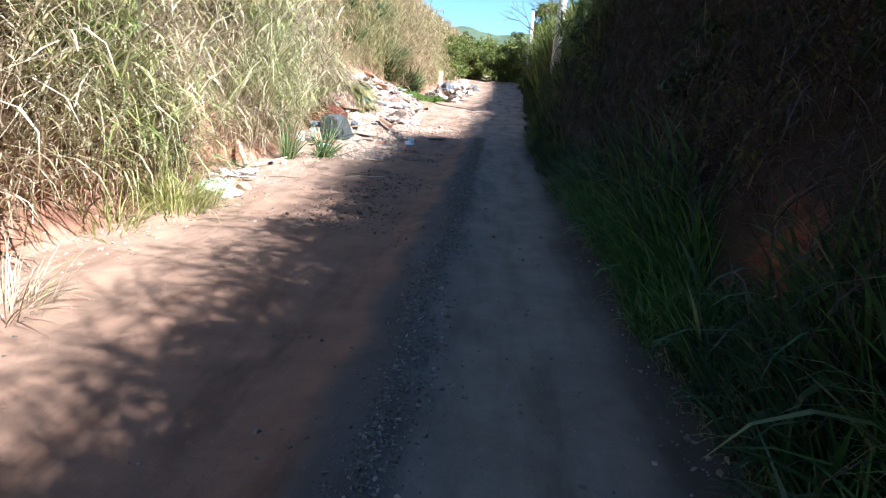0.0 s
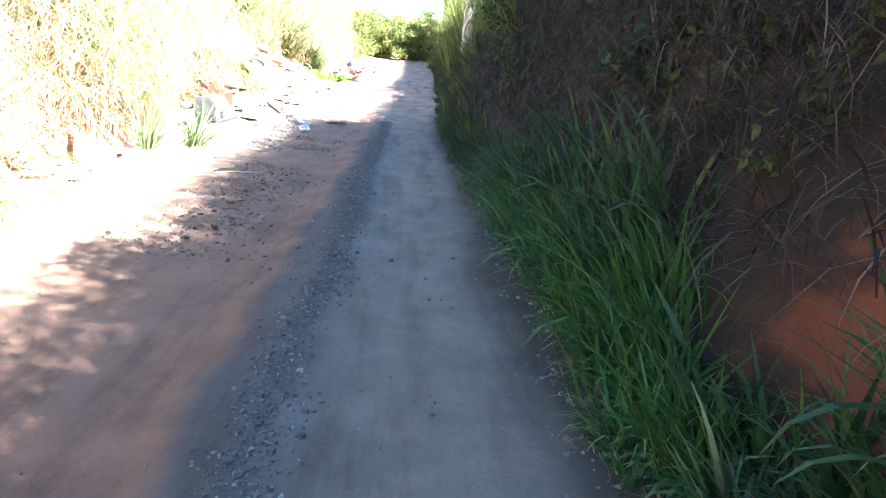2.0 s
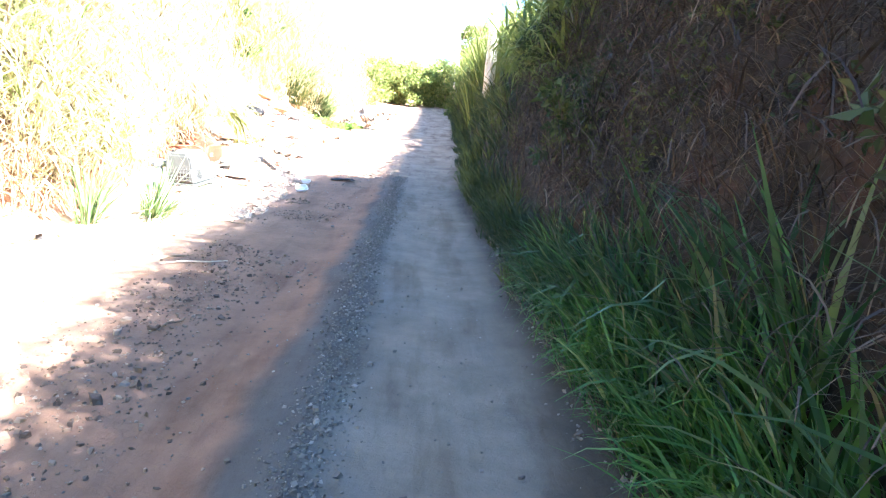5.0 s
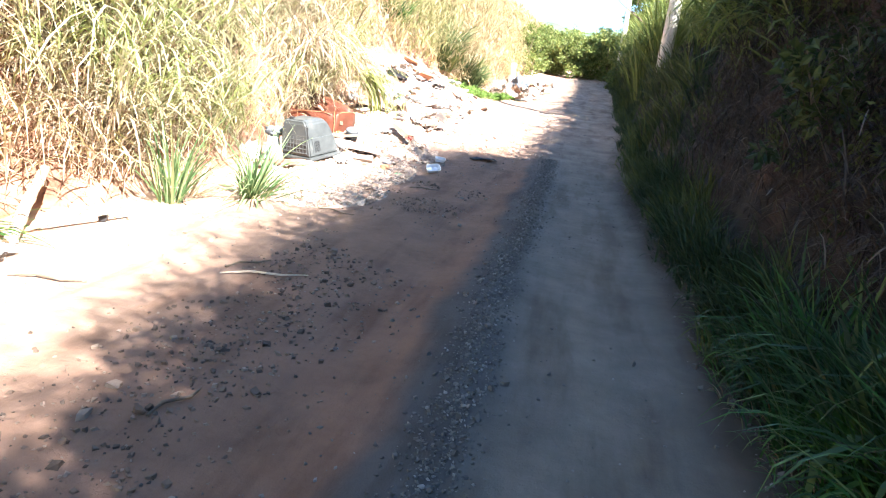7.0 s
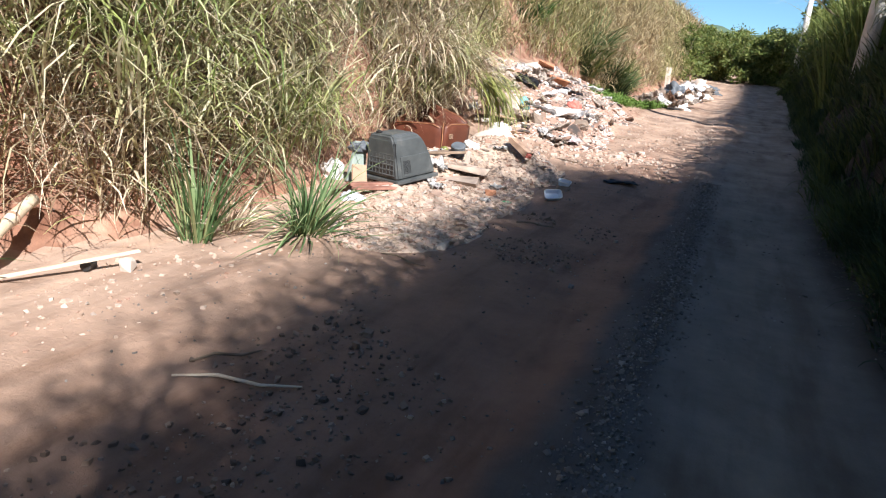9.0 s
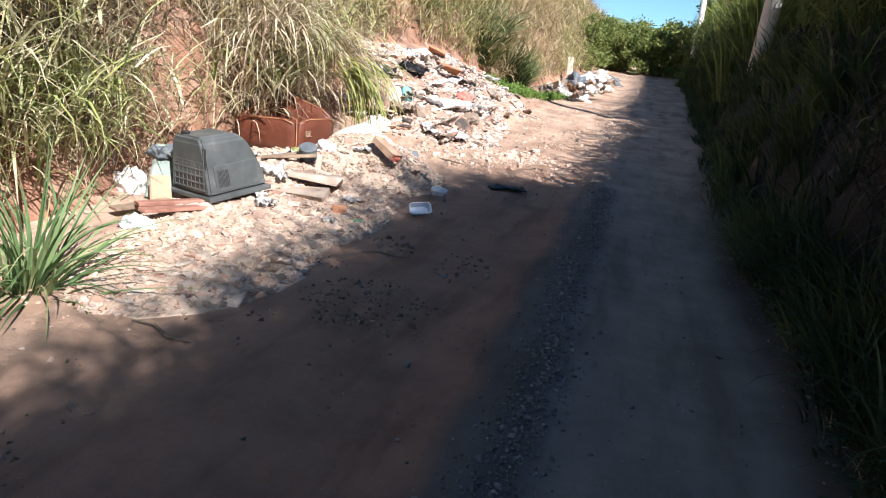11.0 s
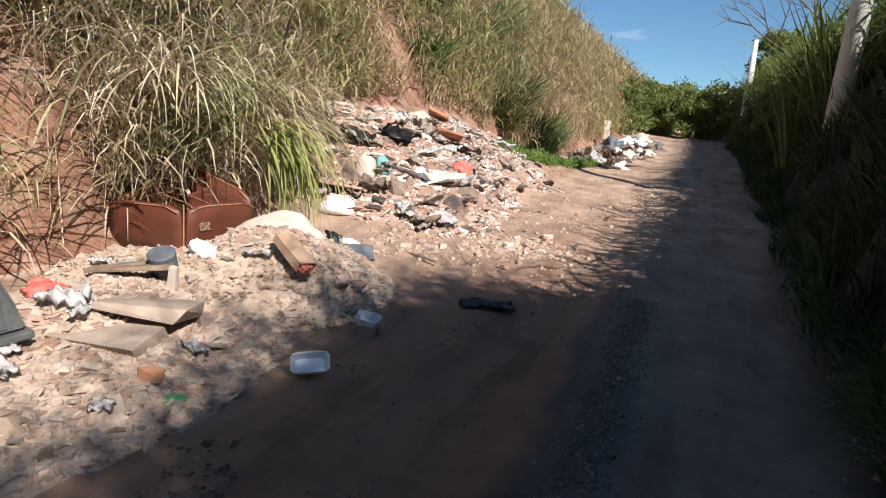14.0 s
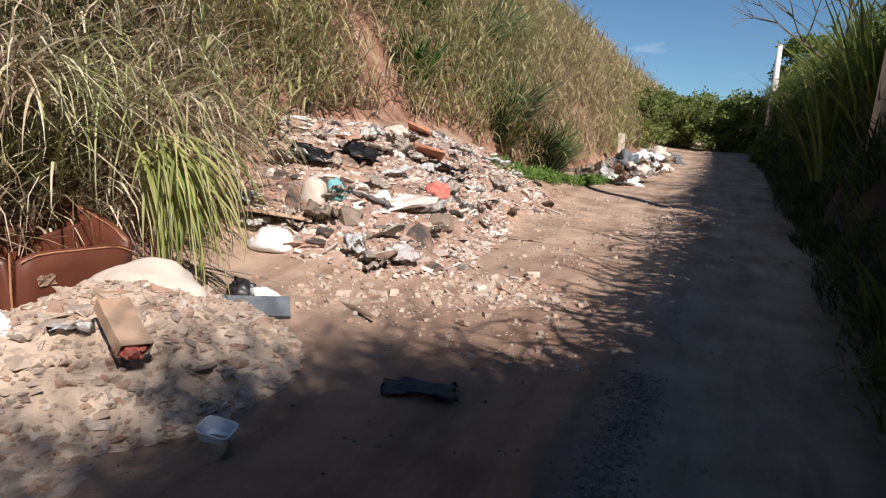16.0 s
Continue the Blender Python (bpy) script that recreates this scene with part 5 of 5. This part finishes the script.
# refuse slope
for nm, bm, mat, x, y, dz, lab, cat, turn, tip in (
        ("black_sheet", sheet_bm(21, 0.55, 0.4, 0.09, 11, 0.006), M_BLACK, -4.95, 21.7, 0.06, "stiff black plastic sheet", "sheet", 30, (20, 14)),
        ("black_sheet", sheet_bm(22, 0.55, 0.45, 0.09, 11, 0.006), M_BLACK, -4.55, 22.3, 0.05, "crumpled black plastic sheet on the refuse", "sheet", -20, (10, 18)),
        ("black_sheet", sheet_bm(27, 0.6, 0.4, 0.08, 11, 0.006), M_BLACK, -4.0, 23.9, 0.05, "torn black plastic sheet among rubble", "sheet", 60, (12, 14)),
        ("board", box_bm(0.85, 0.34, 0.04, 0.008, 1, 0.01, 2), M_CARD, -4.62, 20.5, 0.09, "pale brown board on the refuse", "board", 14, (-10, 6)),
        ("ball_bag", crumple_bm(24, 0.34, 0.32, 0.32, 4, 0.15), M_SACK, -4.42, 21.0, -0.02, "round pale bag of rubbish", "bag", 0, (0, 0)),
        ("teal_cloth", crumple_bm(25, 0.26, 0.24, 0.26, 4, 0.3), M_TEAL, -4.25, 21.2, 0.0, "bundle of teal cloth on refuse", "cloth", 0, (0, 0)),
        ("white_sack", crumple_bm(26, 0.5, 0.42, 0.24, 4, 0.2), M_WHITE, -4.35, 20.15, -0.03, "bulging white plastic sack", "sack", 0, (0, 0)),
        ("red_bag", crumple_bm(28, 0.34, 0.24, 0.22, 4, 0.4), M_RED, -3.55, 22.65, -0.02, "torn dull red plastic bag", "bag", 20, (0, 0)),
        ("clay_tile", box_bm(0.52, 0.40, 0.035, 0.006, 1, 0.02, 6), M_CLAY, -4.4, 24.15, 0.08, "large broken orange clay tile", "tile", 30, (-24, 12)),
        ("clay_tile", box_bm(0.42, 0.34, 0.035, 0.006, 1, 0.02, 7), M_CLAY, -4.95, 25.0, 0.08, "reddish broken clay tile near the top", "tile", 10, (-20, 18)),
        ("white_sack", crumple_bm(30, 0.42, 0.3, 0.2, 4, 0.4), M_SACK, -5.22, 24.6, 0.0, "small white sack high on the slope", "sack", 0, (0, 0)),
        ("brown_stone", rock_bm(40, 0.40, 0.32, 0.24, 22), M_STONE, -3.9, 20.9, -0.04, "dark brown earth-covered stone", "stone", 0, (0, 0)),
        ("brown_stone", rock_bm(41, 0.42, 0.36, 0.24, 22), M_STONE, -3.2, 22.0, -0.02, "dark broken stone at the slope's foot", "stone", 40, (0, 0)),
        ("grey_cloth", sheet_bm(31, 0.42, 0.3, 0.14), M_CONCRETE, -4.1, 20.7, 0.05, "dusty grey cloth on the refuse", "cloth", 10, (0, 0)),
        ("long_lath", box_bm(0.8, 0.05, 0.025, 0.004), M_SACK, -2.75, 25.9, 0.05, "pale lath lying at the slope's foot", "lath", -40, (0, 6)),
        ("long_lath", box_bm(0.9, 0.04, 0.02, 0.004), M_WOOD, -2.6, 23.2, 0.03, "grey-brown lath on the dirt", "lath", 12, (0, 0)),
        ("long_lath", box_bm(0.6, 0.04, 0.02, 0.004), M_WOOD, -2.75, 19.2, 0.02, "short wooden lath on the dirt", "lath", -30, (0, 0)),
        ("pale_stone", rock_bm(44, 0.2, 0.16, 0.1, 18), M_SACK, -2.1, 20.5, -0.01, "pale stone on the dirt", "stone", 0, (0, 0))):
    lump(nm, bm, mat, (x, y, surface(x, y) + dz), lab, cat, turn, tip)
for k in range(64):
    x, y = rng.uniform(-5.3, -3.0), rng.uniform(20.2, 26.6)
    lump("paper_scrap", sheet_bm(50 + k, rng.uniform(0.2, 0.6), rng.uniform(0.14, 0.36), 0.07, 13), (M_WHITE, M_SACK, M_PRINT, M_SACK)[k % 4], (x, y, surface(x, y) + 0.03), "crumpled pale scrap of plastic or paper", "scrap", rng.uniform(0, 360), (rng.normal(0, 14), rng.normal(10, 12)), "scraps on the refuse slope")
for k in range(12):
    x, y = rng.uniform(-4.6, -2.6), rng.uniform(14.2, 18.6)
    lump("paper_scrap", sheet_bm(90 + k, rng.uniform(0.1, 0.24), rng.uniform(0.08, 0.16), 0.05, 7), M_WHITE if k % 2 else M_PRINT, (x, y, surface(x, y) + 0.02), "small crumpled white scrap on rubble", "scrap", rng.uniform(0, 360), (0, 0), "scraps on the rubble")

# far dump by the road
lump("upright_board", box_bm(0.28, 0.06, 1.05, 0.015, 0.8, 0.03, 2), M_SACK, (-3.66, 42.0, float(land(-3.66, 42.0)) - 0.03), "off-white board standing upright against the bank", "board", 20, (-3, -2))
for k, (x, y, s, mat) in enumerate(((-2.1, 32.4, 0.6, M_WHITE), (-2.7, 34.0, 0.8, M_STONE), (-2.4, 35.6, 1.0, M_SACK), (-2.8, 37.2, 1.3, M_SLATE), (-2.2, 38.0, 1.1, M_SACK), (-2.6, 39.6, 1.4, M_PALEBLUE), (-2.0, 40.4, 1.1, M_STONE), (-2.7, 33.0, 0.5, M_SACK), (-1.9, 37.0, 0.8, M_WHITE), (-2.3, 42.0, 1.4, M_SACK), (-1.8, 43.2, 1.1, M_SLATE), (-2.5, 36.4, 0.6, M_WHITE))):
    lump("rubbish_bag", crumple_bm(120 + k, s, s * 0.8, s * 0.42, 4, 1.1), mat, (x, y, float(land(x, y)) - 0.03), "full rubbish bag dumped at the roadside" if mat not in (M_SLATE, M_STONE) else "dark rubbish bag dumped at the roadside", "bag", 40 * k, (0, 0), "dumped rubbish bags")

for k in range(26):
    x, y = rng.uniform(-3.3, -1.7), rng.uniform(31.8, 43)
    lump("refuse_panel", sheet_bm(200 + k, rng.uniform(0.4, 1.0), rng.uniform(0.3, 0.6), 0.18, 9, 0.02), (M_SACK, M_CONCRETE, M_WHITE, M_CARD, M_STONE)[k % 5], (x, y, float(land(x, y)) + 0.10), "bent panel of dumped refuse by the roadside", "refuse panel", rng.uniform(0, 360), (rng.normal(0, 22), rng.normal(0, 22)), "dumped panels")

# litter, bamboo and fronds under the bank


def bamboo():
    p0, p1 = Vector((-3.98, 10.12, surface(-3.98, 10.12) + 0.02)), Vector((-4.54, 11.08, 0.40))
    e = thing("bamboo_cane", p0, "thick dry cream-coloured bamboo cane propped on the bank", "bamboo")
    d = p1 - p0
    pts, rad = [], []
    for i in range(13):
        t = i / 12
        pts.append(d * t + Vector((0, 0, 0.03 * math.sin(math.pi * t))))
        rad.append(0.045 - 0.006 * t + (0.005 if i % 3 == 0 else 0))
    part("cane", tube_bm(pts, rad, 14), M_BAMBOO, e, shade=True)
    for i in (3, 6, 9):
        part("node_ring", tube_bm([pts[i] - d.normalized() * 0.008, pts[i] + d.normalized() * 0.008], [0.052, 0.052], 14), M_CARD, e, "brown node ring")


bamboo()
lump("lath", box_bm(1.1, 0.028, 0.018, 0.004, 1, 0.006, 3), M_BAMBOO, (-3.95, 10.75, surface(-3.95, 10.75) + 0.06), "long pale split lath behind the bamboo", "lath", 62, (0, -6))
for k, (x, y, sx, sy, mat, tip) in enumerate(((-3.85, 9.75, 0.5, 0.34, M_WHITE, (10, -8)), (-3.98, 9.45, 0.42, 0.3, M_PRINT, (20, 10)), (-3.72, 9.42, 0.36, 0.28, M_PRINT, (-6, 12)), (-4.1, 9.2, 0.34, 0.3, M_WHITE, (14, 4)), (-3.6, 9.1, 0.3, 0.22, M_WHITE, (4, 4)))):
    lump("paper_sheet", sheet_bm(140 + k, sx * 0.8, sy * 0.8, 0.035, 13), mat, (x, y, surface(x, y) + 0.04), "crumpled sheet of white printed paper", "paper", 40 * k, tip, "discarded papers")
lump("green_bag", crumple_bm(150, 0.46, 0.36, 0.22, 4, 0.7), M_PALEGREEN, (-3.55, 7.95, surface(-3.55, 7.95)), "crumpled pale green plastic bag", "bag", 15)
lump("white_bag", crumple_bm(151, 0.30, 0.24, 0.13, 4, 0.6), M_WHITE, (-3.30, 7.75, surface(-3.30, 7.75)), "white plastic bag at the bank's foot", "bag", 40, group="plastic bags")
lump("clod", rock_bm(152, 0.26, 0.20, 0.16, 20), M_DUST, (-3.35, 8.35, surface(-3.35, 8.35) - 0.02), "pale lump of mortar beside plastic bags", "stone")
fronds = []
for k in range(7):
    a = rng.uniform(-0.5, 0.6)
    v, f, _ = ribbons(np.array([[0.0, 0.0, 0.05]]).repeat(14, 0) + rng.normal(0, 0.03, (14, 3)), np.full(14, a) + rng.normal(0, 0.25, 14), rng.uniform(0.45, 0.85, 14), np.full(14, 0.028), rng.uniform(0.1, 0.6, 14), rng.uniform(0.3, 0.9, 14), 6, 0.5, rng)
    fx, fy = -4.75 + 0.06 * k, 8.9 + 0.2 * k
    fronds.append((v + np.array([fx, fy, float(land(fx, fy)) + 0.02]), f))
tagged(mesh_from("cut_fronds", *merge(fronds), M_VERGE), "cut green fronds lying over the litter", "fronds", kind="stuff")
lump("small_tin", tube_bm([(0, 0, 0), (0, 0, 0.1)], [0.035, 0.035], 14), M_BLACK, (-3.94, 11.05, surface(-3.94, 11.05) + 0.03), "small black tin on its side", "tin", 30, (84, 0))
lump("white_stone", rock_bm(70, 0.15, 0.12, 0.12, 18), M_SACK, (-3.72, 11.15, surface(-3.72, 11.15) - 0.01), "small white stone at the bank's foot", "stone")
for k, (x, y, L, turn) in enumerate(((-2.08, 10.37, 0.62, 20), (-2.3, 10.55, 0.35, 50), (-3.2, 9.6, 0.5, 10), (-2.4, 12.6, 0.45, -15), (-2.9, 6.4, 0.5, 30), (-1.6, 8.6, 0.3, 70), (-1.9, 14.6, 0.4, 5))):
    z = surface(x, y) + 0.012
    lump("twig", tube_bm([(-L / 2, 0, 0), (-L / 6, 0.03, 0.012), (L / 5, -0.01, 0.006), (L / 2, 0.03, 0)], [0.006, 0.009, 0.008, 0.004], 6), M_BAMBOO if k < 1 else M_BARK, (x, y, z), "dry curved twig on the dirt", "twig", turn, (0, 0), "twigs on the track")

# ---- distance ----


def ridge(name, y0, base, high, seed, label):
    r = np.random.RandomState(seed)
    xs = np.linspace(-900, 900, 150)
    rows = []
    for j, k in enumerate((0, 0.55, 0.9, 1.0)):
        top = base + high * (0.45 + 0.55 * fbm(xs + 50 * seed, xs * 0 + seed, 0.006)) * k + 3 * vnoise(xs, xs * 0, 0.08) * k
        rows.append(np.stack([xs, np.full_like(xs, y0 + 120 * k), top], -1))
    co = np.stack(rows, 0).reshape(-1, 3)
    tagged(mesh_from(name, co, grid_faces(4, len(xs)), M_FARHILL, True), label, "hills", kind="structure")


ridge("backdrop_hills", 820, -5, 128, 3, "blue-green wooded hills in the distance")
r = np.random.RandomState(5)
for k in range(5):
    x, y = -22 + 7.0 * k + r.uniform(-2, 2), 190 + r.uniform(-10, 10)
    hh = r.uniform(6, 8.5)
    zb = float(land(x, y))
    e = thing("far_tree", (x, y, zb), "slender tall tree far beyond the bend", "tree", "far trees")
    part("trunk", tube_bm([(0, 0, -1), (0.2, 0, hh * 0.5), (0, 0, hh)], [0.22, 0.16, 0.05], 7), M_BARK, e)
    n_c = 9
    C = np.stack([r.normal(0, 0.9, n_c), r.normal(0, 0.9, n_c), r.uniform(hh * 0.5, hh, n_c)], -1)
    array_part("crown", *leaf_cloud(r, C, r.uniform(0.7, 1.4, n_c), 900, 0.5), M_SHRUB, e)
